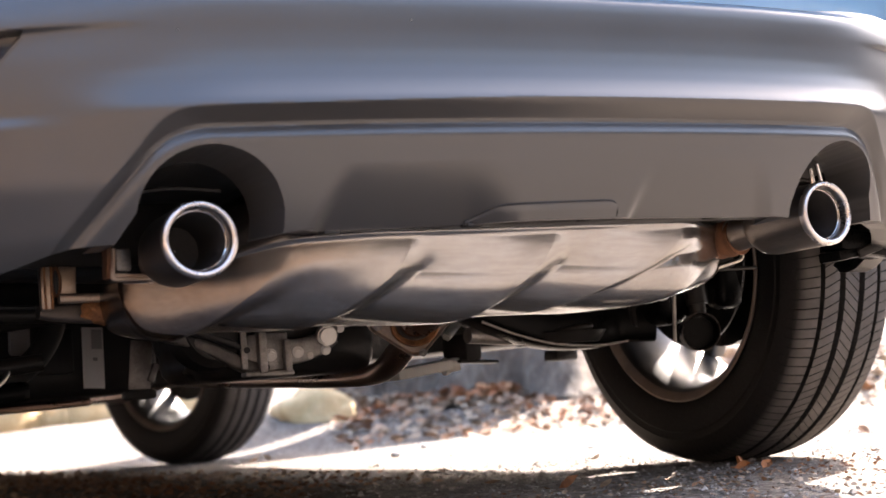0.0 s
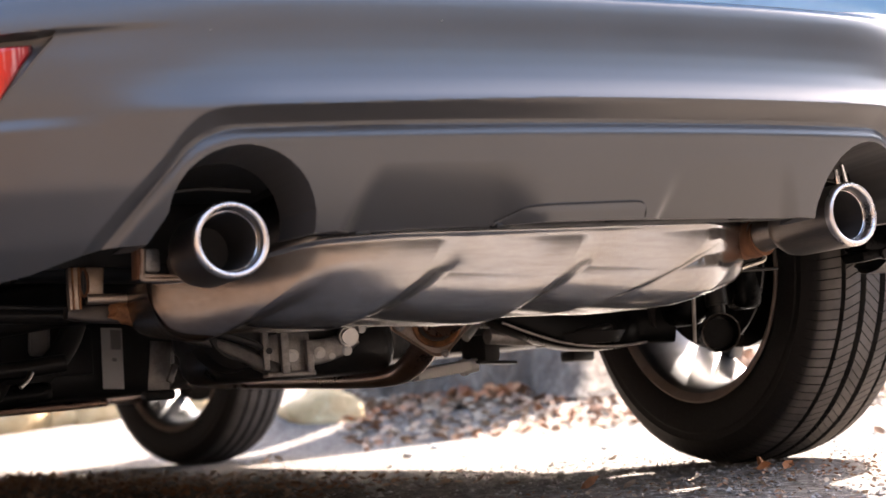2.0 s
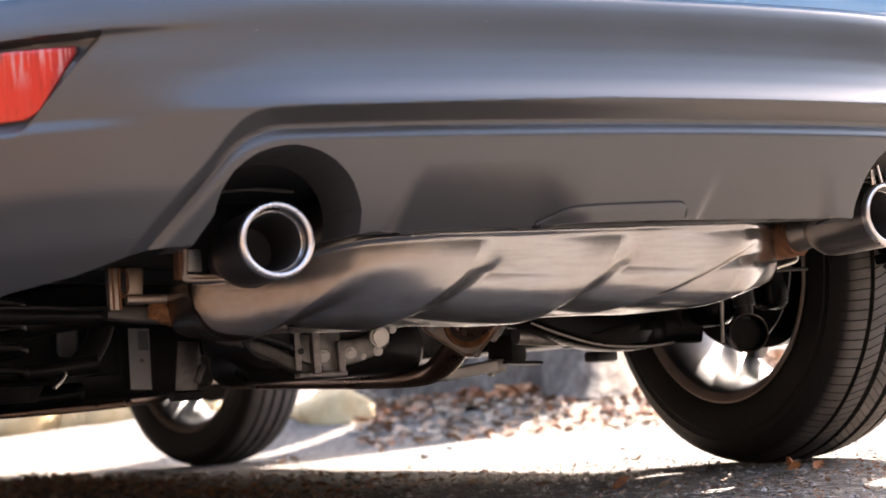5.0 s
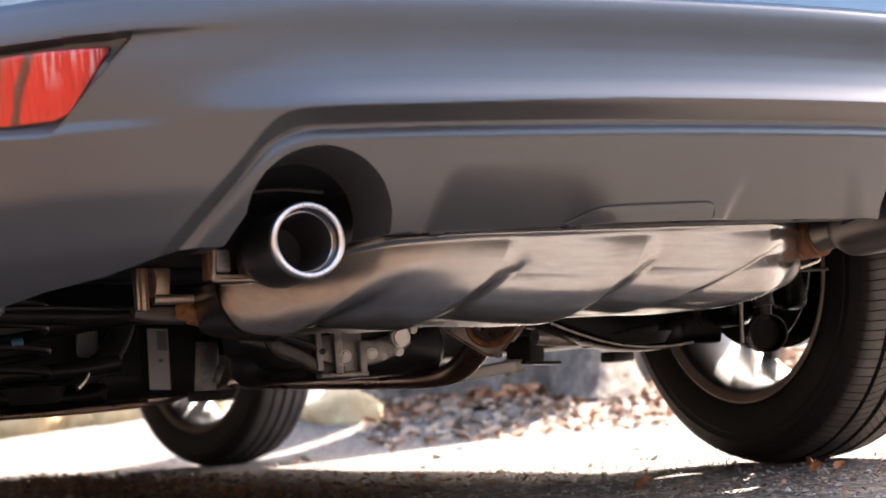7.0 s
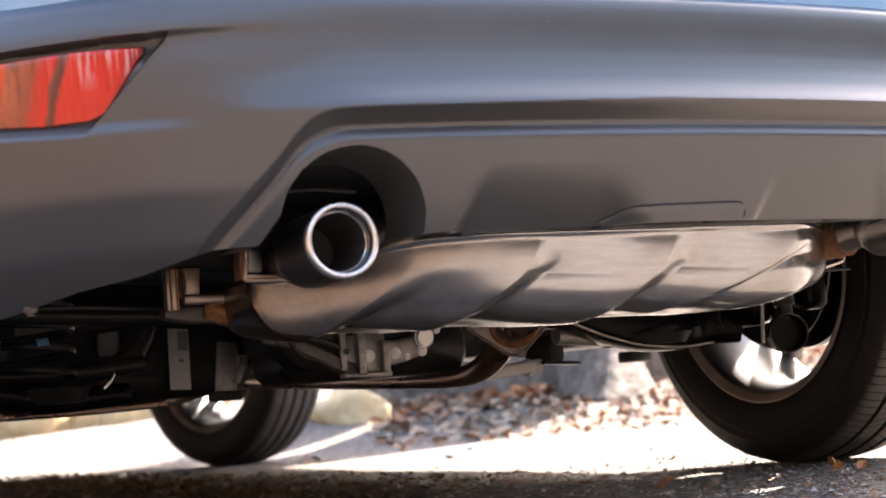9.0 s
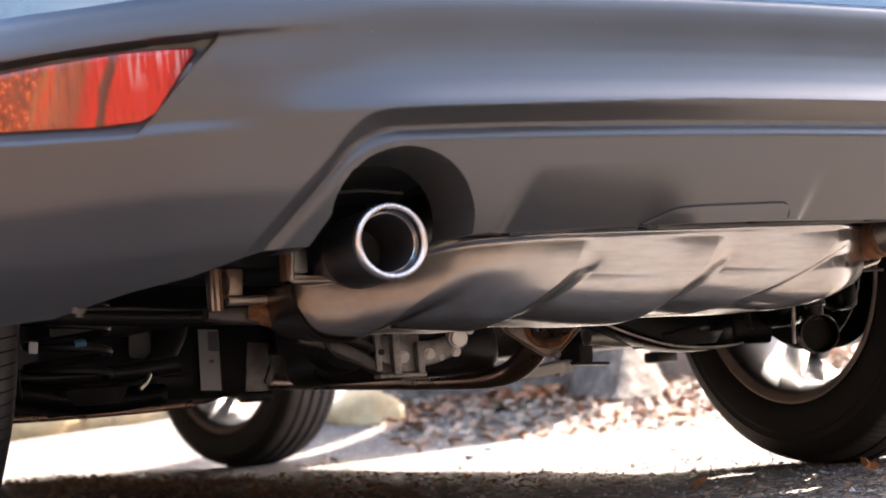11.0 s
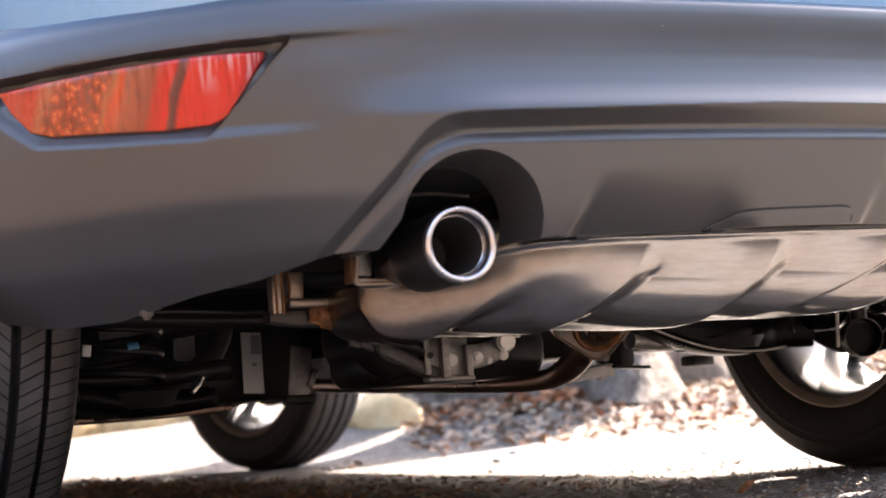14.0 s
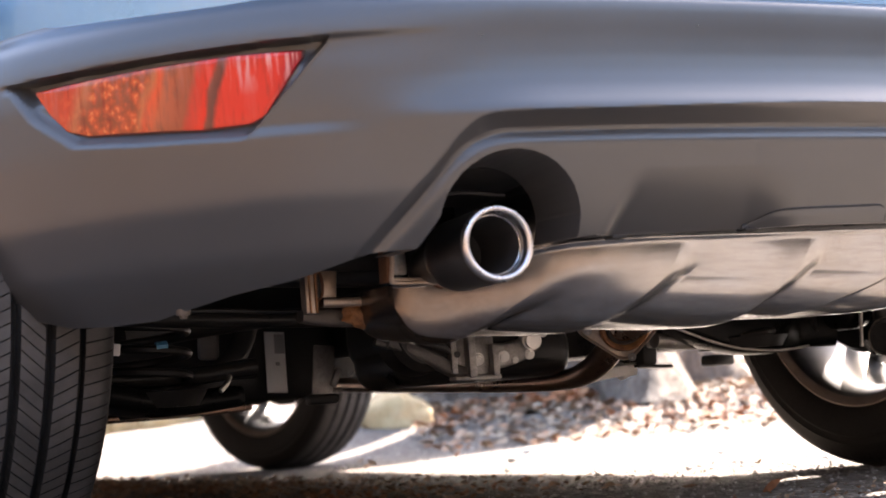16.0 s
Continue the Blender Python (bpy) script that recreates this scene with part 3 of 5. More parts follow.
# ---- the car: reflector in the bumper's corner ----
def reflector_material():
    """Clear red lens over moulded optics, with tree reflections painted in: lumpy cells at the outer end, upright
    bands, then fine fans with pale streaks.
    """
    m, nt, b = material("red_reflector_plastic")
    v = coords(nt)
    sep = nt.nodes.new("ShaderNodeSeparateXYZ")
    nt.links.new(v, sep.inputs[0])

    def math_(op, a, c, e=None):
        n = node(nt, "ShaderNodeMath")
        n.operation = op
        for i, q in enumerate((a, c, e)):
            if q is None:
                continue
            if isinstance(q, float):
                n.inputs[i].default_value = q
            else:
                nt.links.new(q, n.inputs[i])
        return n.outputs[0]

    # 0 at the inner tip, 1 at the outer end; the bands lean a little
    wob = noise_tex(nt, coords(nt, (1, 1, 0.5)), 22, 4, 0.6)
    lean = math_("MULTIPLY_ADD", sep.outputs["Z"], -0.22, sep.outputs["X"])
    u = math_("MULTIPLY_ADD", lean, -1 / 0.205, (-0.618 - 0.22 * 0.513) / 0.205)
    u = math_("ADD", u, math_("MULTIPLY_ADD", wob, 0.10, -0.05))
    # the dark line near 0.38 paints in a reflected tree trunk
    bands = ramp(nt, u, [(0.0, (0.24, 0.006, 0.014)), (0.11, (0.34, 0.008, 0.014)), (0.15, (0.66, 0.022, 0.010)), (0.36, (0.70, 0.035, 0.014)), (0.378, (0.13, 0.035, 0.022)), (0.405, (0.20, 0.05, 0.028)), (0.42, (0.74, 0.030, 0.010)), (0.47, (0.62, 0.035, 0.014)), (0.50, (0.36, 0.075, 0.030)), (0.60, (0.50, 0.11, 0.04)), (0.635, (0.74, 0.09, 0.025)), (0.66, (0.50, 0.14, 0.045)), (0.90, (0.52, 0.15, 0.055)), (0.95, (0.62, 0.06, 0.02))])
    # brown marbling in the bands
    marble = noise_tex(nt, coords(nt, (1, 1, 0.22)), 60, 5, 0.7)
    mid_mask = ramp(nt, u, [(0.44, grey(0.0)), (0.52, grey(0.8)), (0.60, grey(0.8)), (0.66, grey(0.25))])
    base = mixed(nt, math_("MULTIPLY", mid_mask, ramp(nt, marble, [(0.48, grey(0.0)), (0.62, grey(1.0))])), bands, (0.22, 0.075, 0.04))
    # lumpy cells
    cells = node(nt, "ShaderNodeTexVoronoi", Scale=105.0, Randomness=1.0)
    twist = nt.nodes.new("ShaderNodeVectorMath")
    twist.operation = "MULTIPLY_ADD"
    puck = node(nt, "ShaderNodeTexNoise", Scale=140.0, Detail=3.0)
    nt.links.new(v, puck.inputs["Vector"])
    nt.links.new(puck.outputs["Color"], twist.inputs[0])
    twist.inputs[1].default_value = (0.012, 0.012, 0.012)
    nt.links.new(v, twist.inputs[2])
    nt.links.new(twist.outputs[0], cells.inputs["Vector"])
    lumps = ramp(nt, cells.outputs["Distance"], [(0.10, (0.80, 0.22, 0.06)), (0.30, (0.66, 0.09, 0.022)), (0.5, (0.42, 0.06, 0.018)), (0.75, (0.24, 0.05, 0.018))])
    base = mixed(nt, ramp(nt, u, [(0.655, grey(0.0)), (0.68, grey(0.85)), (0.86, grey(0.85)), (0.90, grey(0.15))]), base, lumps)
    # pale reflected streaks painted into the upper half of the fans
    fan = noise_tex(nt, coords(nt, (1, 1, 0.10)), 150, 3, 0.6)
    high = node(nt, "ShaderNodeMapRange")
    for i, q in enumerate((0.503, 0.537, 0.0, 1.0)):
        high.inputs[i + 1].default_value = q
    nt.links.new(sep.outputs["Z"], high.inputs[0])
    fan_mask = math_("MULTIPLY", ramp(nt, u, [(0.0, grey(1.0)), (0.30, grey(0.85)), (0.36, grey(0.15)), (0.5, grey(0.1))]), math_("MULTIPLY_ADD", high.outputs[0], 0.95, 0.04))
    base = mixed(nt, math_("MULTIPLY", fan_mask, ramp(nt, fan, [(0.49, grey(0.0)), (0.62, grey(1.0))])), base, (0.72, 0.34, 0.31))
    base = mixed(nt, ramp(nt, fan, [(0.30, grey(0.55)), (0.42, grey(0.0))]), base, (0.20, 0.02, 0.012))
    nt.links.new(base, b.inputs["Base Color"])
    b.inputs["Roughness"].default_value = 0.22
    b.inputs["Specular IOR Level"].default_value = 0.25
    b.inputs["Coat Weight"].default_value = 0.5
    b.inputs["Coat Roughness"].default_value = 0.02
    bump(nt, b, cells.outputs["Distance"], 0.10, 0.0006)
    return m


M_REFLECTOR = reflector_material()
M_LABEL = surface("white_label", (0.82, 0.81, 0.78), (0.88, 0.87, 0.85), 0.5, 0.6, scale=20, grain=100, relief=0.02)


def lens_patch(grow, offset, thick):
    """A closed sheet that follows the bumper's corner inside the lens outline."""
    axs = np.linspace(0.655 - grow, 0.879 + grow, 70)
    lo = np.interp(axs, [0.653, 0.692, 0.705, 0.747, 0.839, 0.856, 0.869, 0.879], [0.576, 0.513, 0.5065, 0.5065, 0.519, 0.528, 0.551, 0.579]) - grow
    hi = np.interp(axs, [0.650, 0.719, 0.79, 0.836, 0.879], [0.580, 0.5835, 0.583, 0.582, 0.581]) + grow
    n = 14
    s_of = np.interp(-axs, BX[: NS // 2], S[: NS // 2])
    verts = []
    for k in (0, 1):
        for i, s_ in enumerate(s_of):
            x, y = np.interp(s_, S, BX), np.interp(s_, S, BY)
            nx, ny = np.interp(s_, S, NX_), np.interp(s_, S, NY_)
            for j in range(n):
                z = lo[i] + (hi[i] - lo[i]) * j / (n - 1)
                edge = min(j, n - 1 - j, i, len(axs) - 1 - i)
                o = offset - k * thick - (0.0015 if edge == 0 and k == 0 else 0)
                verts.append((x + nx * o, y + ny * o, z))
    m = len(axs)
    f = []
    for i in range(m - 1):
        for j in range(n - 1):
            a = i * n + j
            f += [(a, a + n, a + n + 1, a + 1), (m * n + a, m * n + a + 1, m * n + a + n + 1, m * n + a + n)]
    rim = [(i * n, (i + 1) * n) for i in range(m - 1)] + [((i + 1) * n + n - 1, i * n + n - 1) for i in range(m - 1)] + [(j + 1, j) for j in range(n - 1)] + [((m - 1) * n + j, (m - 1) * n + j + 1) for j in range(n - 1)]
    f += [(b, a, m * n + a, m * n + b) for a, b in rim]
    return verts, f


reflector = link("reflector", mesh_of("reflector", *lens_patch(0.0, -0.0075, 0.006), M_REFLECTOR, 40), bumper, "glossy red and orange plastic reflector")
link("seal", mesh_of("seal", *lens_patch(0.0016, -0.0100, 0.010), surface("dark_red_plastic", (0.07, 0.004, 0.006), (0.11, 0.008, 0.010), 0.3, 0.4), 40), reflector, "dark red moulded edge round the reflector")

# clips and the small cover along the bumper's lower edge
for x, y, z in ((-0.29, -0.787, 0.360), (-0.112, -0.805, 0.362), (0.045, -0.815, 0.364), (0.245, -0.80, 0.364)):
    part("clip", box((x, y, z), (0.022, 0.018, 0.006), (0, 0, 4), 0.002), M_UNDER, bumper, "black plastic clip")
part("valance", box((0, -0.775, 0.367), (0.70, 0.045, 0.008), (0, 0, 0), 0.003), M_BLACK, bumper, "black lower valance strip")


def skin(x, z, proud=0.0):
    """A point on the bumper's skin."""
    o = float(bumper_offset(np.array(x), np.array(z))) + proud
    i = np.interp(x, BX, np.arange(NS))
    nx, ny, by = (np.interp(i, np.arange(NS), q) for q in (NX_, NY_, BY))
    return (x + nx * o, by + ny * o, z)


def tow_cover():
    # thin raised cover outlined in the lower panel
    xs = np.linspace(-0.128, 0.071, 44)
    top = np.interp(xs, [-0.128, -0.094, -0.06, 0.061, 0.071], [0.3640, 0.3785, 0.3800, 0.3815, 0.3780])
    rows = 5
    verts = []
    for proud in (0.0035, -0.003):
        for x, zt in zip(xs, top):
            for j in range(rows):
                z = 0.3615 + (zt - 0.3615) * j / (rows - 1)
                verts.append(skin(x, z, proud - (0.0015 if j == rows - 1 else 0)))
    n = len(xs)
    faces = grid_faces(n, rows) + [tuple(n * rows + q for q in f[::-1]) for f in grid_faces(n, rows)]
    for i in range(n - 1):
        for j in (0, rows - 1):
            p, q = i * rows + j, (i + 1) * rows + j
            faces.append((p, q, n * rows + q, n * rows + p))
    cover = link("tow_eye_cover", mesh_of("tow_eye_cover", verts, faces, M_BUMPER, 40), bumper, "small flush cover in the lower edge")
    line = [skin(x, z + 0.0016, 0.0004) for x, z in zip(xs[::3], top[::3])] + [skin(0.0735, 0.372, 0.0004), skin(0.0735, 0.364, 0.0004)]
    part("gap", tube(line, 0.0013, 80, 6), M_UNDER, cover, "dark joint round the cover")


tow_cover()
sc = Vector(skin(-0.800, 0.316)) + Vector((0.006, 0.008, 0))
part("screw", bm_cyl(bm_cyl(bmesh.new(), sc, sc - Vector((0, 0, 0.008)), 0.009, 0.008, 16), sc - Vector((0, 0, 0.007)), sc - Vector((0, 0, 0.012)), 0.005, 0.0045, 6), M_DULL, bumper, "screw under the bumper's edge")
# stone chips in the bumper's skin
for x, z, r in ((-0.202, 0.5945, 0.0009), (-0.473, 0.5835, 0.0005)):
    y = -0.8685 + 0.17 * x * x - (0.002 if z > 0.5 else 0.004)
    part("chip", bm_cyl(bmesh.new(), (x, y + 0.004, z), (x, y - 0.0012, z), r, r * 0.7, 8), M_ALU, bumper, "tiny pale stone chip")


# ---- the car: body shell ----
def body_ring(z, n=260, grow=0.0):
    hw = np.interp(z, [0.36, 0.5, 0.7, 0.95, 1.0, 1.3, 1.6, 1.68], [0.90, 0.925, 0.938, 0.93, 0.90, 0.80, 0.66, 0.56]) + grow
    ry = np.interp(z, [0.36, 0.64, 0.8, 1.0, 1.1, 1.6, 1.68], [-0.68, -0.79, -0.815, -0.80, -0.76, -0.52, -0.35]) - grow
    fy = np.interp(z, [0.36, 0.7, 0.85, 0.95, 1.0, 1.3, 1.6, 1.68], [3.6, 3.66, 3.5, 2.9, 2.45, 1.95, 1.35, 0.9]) + grow
    cy = (ry + fy) / 2
    a = np.linspace(0, 2 * math.pi, n, endpoint=False)
    c, s = np.cos(a), np.sin(a)
    e = 2 / 5.0
    return np.stack([hw * np.sign(c) * np.abs(c) ** e, cy + (fy - ry) / 2 * np.sign(s) * np.abs(s) ** e, np.full(n, z)], -1)


def build_body():
    n = 260
    zs = np.concatenate([np.linspace(0.36, 1.0, 46), np.linspace(1.03, 1.68, 16)])
    V = np.array([body_ring(z, n) for z in zs])
    bm = bmesh.new()
    vs = [[bm.verts.new(p) for p in ring] for ring in V]
    for i in range(len(zs) - 1):
        for j in range(n):
            q = (V[i, j] + V[i + 1, (j + 1) % n]) / 2
            arch = abs(q[0]) > 0.55 and min(math.hypot(q[1], q[2] - 0.35), math.hypot(q[1] - 2.701, q[2] - 0.35)) < 0.405
            if arch or (q[1] < -0.33 and q[2] < 0.635):
                continue
            bm.faces.new((vs[i][j], vs[i][(j + 1) % n], vs[i + 1][(j + 1) % n], vs[i + 1][j]))
    bm.faces.new(vs[-1])
    for v in [q for q in bm.verts if not q.link_faces]:
        bm.verts.remove(v)
    return part("body", bm, M_BLUE, car, "light blue metallic painted body", smooth=40)


body = build_body()


def window_band(name, a0, a1, z0, z1):
    n, k = 24, 8
    verts = []
    for z in np.linspace(z0, z1, k):
        ring = body_ring(z, 720, 0.004)
        idx = np.linspace(a0, a1, n).astype(int) % 720
        verts += [tuple(ring[i]) for i in idx]
    return link(name, mesh_of(name, verts, grid_faces(k, n), M_GLASS_DARK, 40), car, "dark tinted window")


for a0, a1 in ((500, 580), (655, 735), (-10, 60), (300, 425), (120, 240)):
    window_band("window", a0, a1, 1.06, 1.52)
for sx_ in (-1, 1):
    for yc in (0.0, 2.70):
        pts = [(sx_ * 0.925, yc + 0.412 * math.cos(a), 0.35 + 0.412 * math.sin(a)) for a in np.linspace(radians(-8 if yc else -4), radians(188 if yc else 128), 13)]
        part("arch_trim", tube(pts, 0.022, 60, 10), M_BUMPER, car, "grey plastic wheel arch trim")
        bm = bmesh.new()
        ang = np.linspace(radians(-5), radians(172), 30)
        r0 = [[bm.verts.new((sx_ * x, yc + 0.43 * math.cos(a), 0.35 + 0.43 * math.sin(a))) for a in ang] for x in (0.92 if yc else 0.83, 0.62)]
        for i in range(29):
            bm.faces.new((r0[0][i], r0[0][i + 1], r0[1][i + 1], r0[1][i]))
        part("wheel_well", bm, M_UNDER, car, "black wheel well liner")
    part("sill", box((sx_ * 0.88, 1.35, 0.33), (0.12, 1.75, 0.16), bevel=0.03), M_BUMPER, car, "grey plastic sill cover")
# near-black boxes added over the inner sills in place of their shade
for sx_ in (-1, 1):
    part("side_rail", box((sx_ * 0.775, 1.35, 0.345), (0.05, 1.9, 0.19), bevel=0.015), M_SATIN, car, "black cover added to keep the inner sill dark")
part("underfloor", box((0, 1.75, 0.42), (1.42, 2.9, 0.05), bevel=0.02), M_UNDER, car, "black coated underfloor")
part("spare_wheel_well", box((0, -0.42, 0.50), (1.25, 0.62, 0.10), bevel=0.03), M_UNDER, car, "black spare wheel well")
part("rear_panel", box((0, -0.60, 0.60), (1.30, 0.10, 0.26), bevel=0.03), M_UNDER, car)
part("crash_beam", box((0, -0.72, 0.50), (1.05, 0.06, 0.08), bevel=0.015), M_BLACK, car, "black crash beam behind the bumper")
for sx_ in (-1, 1):
    # liner behind each exhaust opening
    part("heat_shield", tube([(sx_ * 0.53, -0.70, 0.40), (sx_ * 0.50, -0.705, 0.418), (sx_ * 0.445, -0.71, 0.424), (sx_ * 0.39, -0.71, 0.42)], 0.0022, 20, 6), M_BLACK, car, "thin black heat shield edge")
    # black sheet added so the body doesn't show through the dark opening
    part("rear_closing_panel", box((sx_ * 0.45, -0.382, 0.435), (0.34, 0.012, 0.14), (0, 0, 0), 0.003), M_UNDER, car, "black sheet added to block the view above the exhaust")
    part("opening_liner", box((sx_ * 0.45, -0.62, 0.447), (0.26, 0.20, 0.015), (-6, 0, 0), 0.004), M_BLACK, car, "black liner over the exhaust tip")


# ---- the car: underside ----
def bolt(at, axis, r, parent, mat=None, label="zinc-plated bolt"):
    a, d = Vector(at), Vector(axis).normalized()
    bm = bm_cyl(bmesh.new(), a, a + d * r * 0.35, r * 1.35, r * 1.3, 20)
    bm_cyl(bm, a + d * r * 0.4, a + d * r * 1.2, r, r * 0.92, 6)
    b_ = part("bolt", bm, mat or M_ALU, parent, label)
    part("socket", bm_cyl(bmesh.new(), a + d * r * 1.1, a + d * r * 1.26, r * 0.42, r * 0.38, 14), M_ZINC, b_)
    return b_


BACK = (-0.35, -0.92, -0.15)
# differential with its cast bracket
diff = part("differential", box((-0.02, 0.17, 0.305), (0.26, 0.28, 0.13), (0, 0, 0), 0.05, 4), M_ARM, car, "dark cast rear differential")
part("rear_cover", lathe([(0.0, 0.001), (0.0, 0.05), (0.012, 0.062), (0.05, 0.068)], 40, "Y"), M_ARM, diff).matrix_local = pose(-0.13, 0.01, 0.295)
part("arm", bar([(-0.19, 0.03, 0.285), (-0.14, 0.02, 0.262), (-0.085, 0.015, 0.232), (-0.05, 0.02, 0.222)], 0.03, 0.022, 20), M_CAST, diff, "curved casting rib")
part("hose", tube([(-0.21, 0.0, 0.305), (-0.175, -0.02, 0.288), (-0.12, -0.015, 0.27), (-0.10, 0.0, 0.262)], 0.006, 24, 10), M_BLACK, diff, "thin black hose")

# suspension, both sides
for sx_ in (-1, 1):
    lab = "black pressed steel lower control arm"
    path = [(-0.42, 0.15, 0.218), (-0.50, 0.12, 0.214), (-0.58, 0.08, 0.216), (-0.68, 0.04, 0.235), (-0.78, 0.02, 0.255)]
    if sx_ < 0:
        arm = part("control_arm", bar(path, 0.085, lambda t: 0.034 + 0.006 * math.sin(math.pi * t), 50), M_SATIN, car, lab)
    part("toe_link", tube([(sx_ * 0.38, 0.12, 0.262), (sx_ * 0.5, 0.13, 0.254), (sx_ * 0.74, 0.13, 0.26)], 0.014, 20, 14), M_ALU if sx_ > 0 else M_ARM, car, "toe link")
    spring = part("coil_spring", tube([(sx_ * (0.56 + 0.062 * math.cos(a)), 0.11 + 0.062 * math.sin(a), 0.235 + 0.034 * a / (2 * math.pi)) for a in np.linspace(0, 10 * math.pi, 90)], 0.0068, 320, 8), M_ARM, car, "black coil spring")
    part("spring_pan", bm_cyl(bmesh.new(), (sx_ * 0.56, 0.11, 0.208 if sx_ < 0 else 0.236), (sx_ * 0.56, 0.11, 0.232 if sx_ < 0 else 0.256), 0.075, 0.088, 36), M_ARM, spring, "black spring pan")
    if sx_ < 0:
        part("paint_mark", tube([(-0.56 + 0.0625 * math.cos(a), 0.11 + 0.0625 * math.sin(a), 0.2975 + 0.034 * (a + 1.9) / (2 * math.pi)) for a in np.linspace(-1.68, -1.42, 6)], 0.0074, 14, 10), surface("blue_paint_mark", (0.05, 0.2, 0.36), (0.07, 0.25, 0.42), 0.5, 0.6), spring, "light blue paint mark")
        part("red_mark", bar([(-0.588, 0.05, 0.337), (-0.578, 0.048, 0.338), (-0.566, 0.05, 0.339)], 0.007, 0.006, 10), surface("red_paint_mark", (0.16, 0.008, 0.014), (0.22, 0.012, 0.02), 0.5, 0.6), spring, "dark red paint mark")
        part("tag", box((-0.628, 0.05, 0.298), (0.014, 0.006, 0.018), (0, 8, 0), 0.002), M_LABEL, spring, "small white tag")
        # the pan edge's white glint, built as a strip of bright metal
        part("wear_mark", bar([(-0.476, 0.03, 0.226), (-0.464, 0.035, 0.236), (-0.454, 0.045, 0.248)], 0.007, 0.007, 12), M_ZINC, arm, "bright metal strip standing in for the pan edge's glint")
    shock = part("shock_absorber", bm_cyl(bm_cyl(bmesh.new(), (sx_ * 0.742, -0.07, 0.285), (sx_ * 0.735, -0.05, 0.50), 0.019, 0.019, 24), (sx_ * 0.742, -0.07, 0.262), (sx_ * 0.742, -0.07, 0.30), 0.014, 0.014, 20), M_ARM, car, "black shock absorber tube")
    part("knuckle_arm", box((sx_ * 0.775, -0.03, 0.325), (0.012, 0.03, 0.13), (0, 4 * sx_, 0), 0.004), M_ALU, car, "grey cast knuckle arm")
    d = Vector((-0.45 * sx_, -0.89, 0)).normalized()
    eye = Vector((sx_ * 0.738, -0.075, 0.236))
    prof = [(-0.02, 0.034), (0.02, 0.034), (0.021, 0.031), (0.012, 0.029), (-0.015, 0.028), (-0.015, 0.001)]
    e = part("eye", lathe(prof, 44, "Y"), M_SATIN, shock, "round black shock absorber eye")
    e.matrix_local = Matrix.Translation(eye) @ (-d).to_track_quat("Y", "Z").to_matrix().to_4x4() @ pose(0, 0, 0, 180)
    # grey ring that puts the eye's lit edge into its colour
    part("rim", lathe([(0.018, 0.0345), (0.0215, 0.0342), (0.0222, 0.0332), (0.0215, 0.0322), (0.018, 0.032)], 44, "Y"), M_DULL, e, "thin grey rim standing in for the eye's lit edge")
    part("stabiliser_link", tube([(sx_ * 0.692, -0.075, 0.335), (sx_ * 0.688, -0.075, 0.28), (sx_ * 0.684, -0.075, 0.222)], 0.0035, 12, 10), M_ALU if sx_ > 0 else M_SATIN, car, "thin drop link")
    if sx_ > 0:
        bolt((sx_ * 0.665, -0.075, 0.309), (-0.5 * sx_, -0.8, 0), 0.011, shock, M_ALU, "round ball joint")
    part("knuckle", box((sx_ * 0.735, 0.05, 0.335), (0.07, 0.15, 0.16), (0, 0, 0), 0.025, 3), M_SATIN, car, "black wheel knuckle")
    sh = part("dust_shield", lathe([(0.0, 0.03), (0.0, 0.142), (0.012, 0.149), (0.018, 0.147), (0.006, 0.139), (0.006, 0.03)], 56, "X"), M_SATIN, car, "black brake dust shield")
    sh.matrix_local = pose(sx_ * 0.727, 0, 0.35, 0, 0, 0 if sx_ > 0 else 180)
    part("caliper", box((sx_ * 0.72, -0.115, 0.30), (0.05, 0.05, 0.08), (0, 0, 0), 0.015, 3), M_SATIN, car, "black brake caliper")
    part("drive_shaft", tube([(sx_ * 0.13, 0.10, 0.325), (sx_ * 0.45, 0.06, 0.335), (sx_ * 0.74, 0.0, 0.35)], 0.0135, 24, 14), M_ARM, car, "black drive shaft")
    part("trailing_arm", bar([(sx_ * 0.70, 0.05, 0.29), (sx_ * 0.66, 0.25, 0.28), (sx_ * 0.62, 0.55, 0.33)], 0.04, 0.07, 24), M_ARM, car, "black trailing arm")
part("subframe", bar([(-0.55, 0.30, 0.34), (-0.3, 0.33, 0.37), (0, 0.34, 0.38), (0.3, 0.33, 0.37), (0.55, 0.30, 0.34)], 0.09, 0.08, 40), M_ARM, car, "black rear subframe")
part("subframe", bar([(-0.52, -0.14, 0.40), (-0.3, -0.15, 0.39), (0, -0.15, 0.39), (0.3, -0.15, 0.39), (0.52, -0.14, 0.40)], 0.07, 0.06, 40), M_ARM, car, "black rear subframe")
part("stabiliser_bar", tube([(-0.72, -0.30, 0.331), (-0.6, -0.30, 0.327), (-0.48, -0.30, 0.322), (-0.3, -0.26, 0.345), (0.3, -0.26, 0.345), (0.48, -0.3, 0.33), (0.7, -0.3, 0.33)], 0.0030, 60, 8), M_ARM, car, "thin cable across the underside")

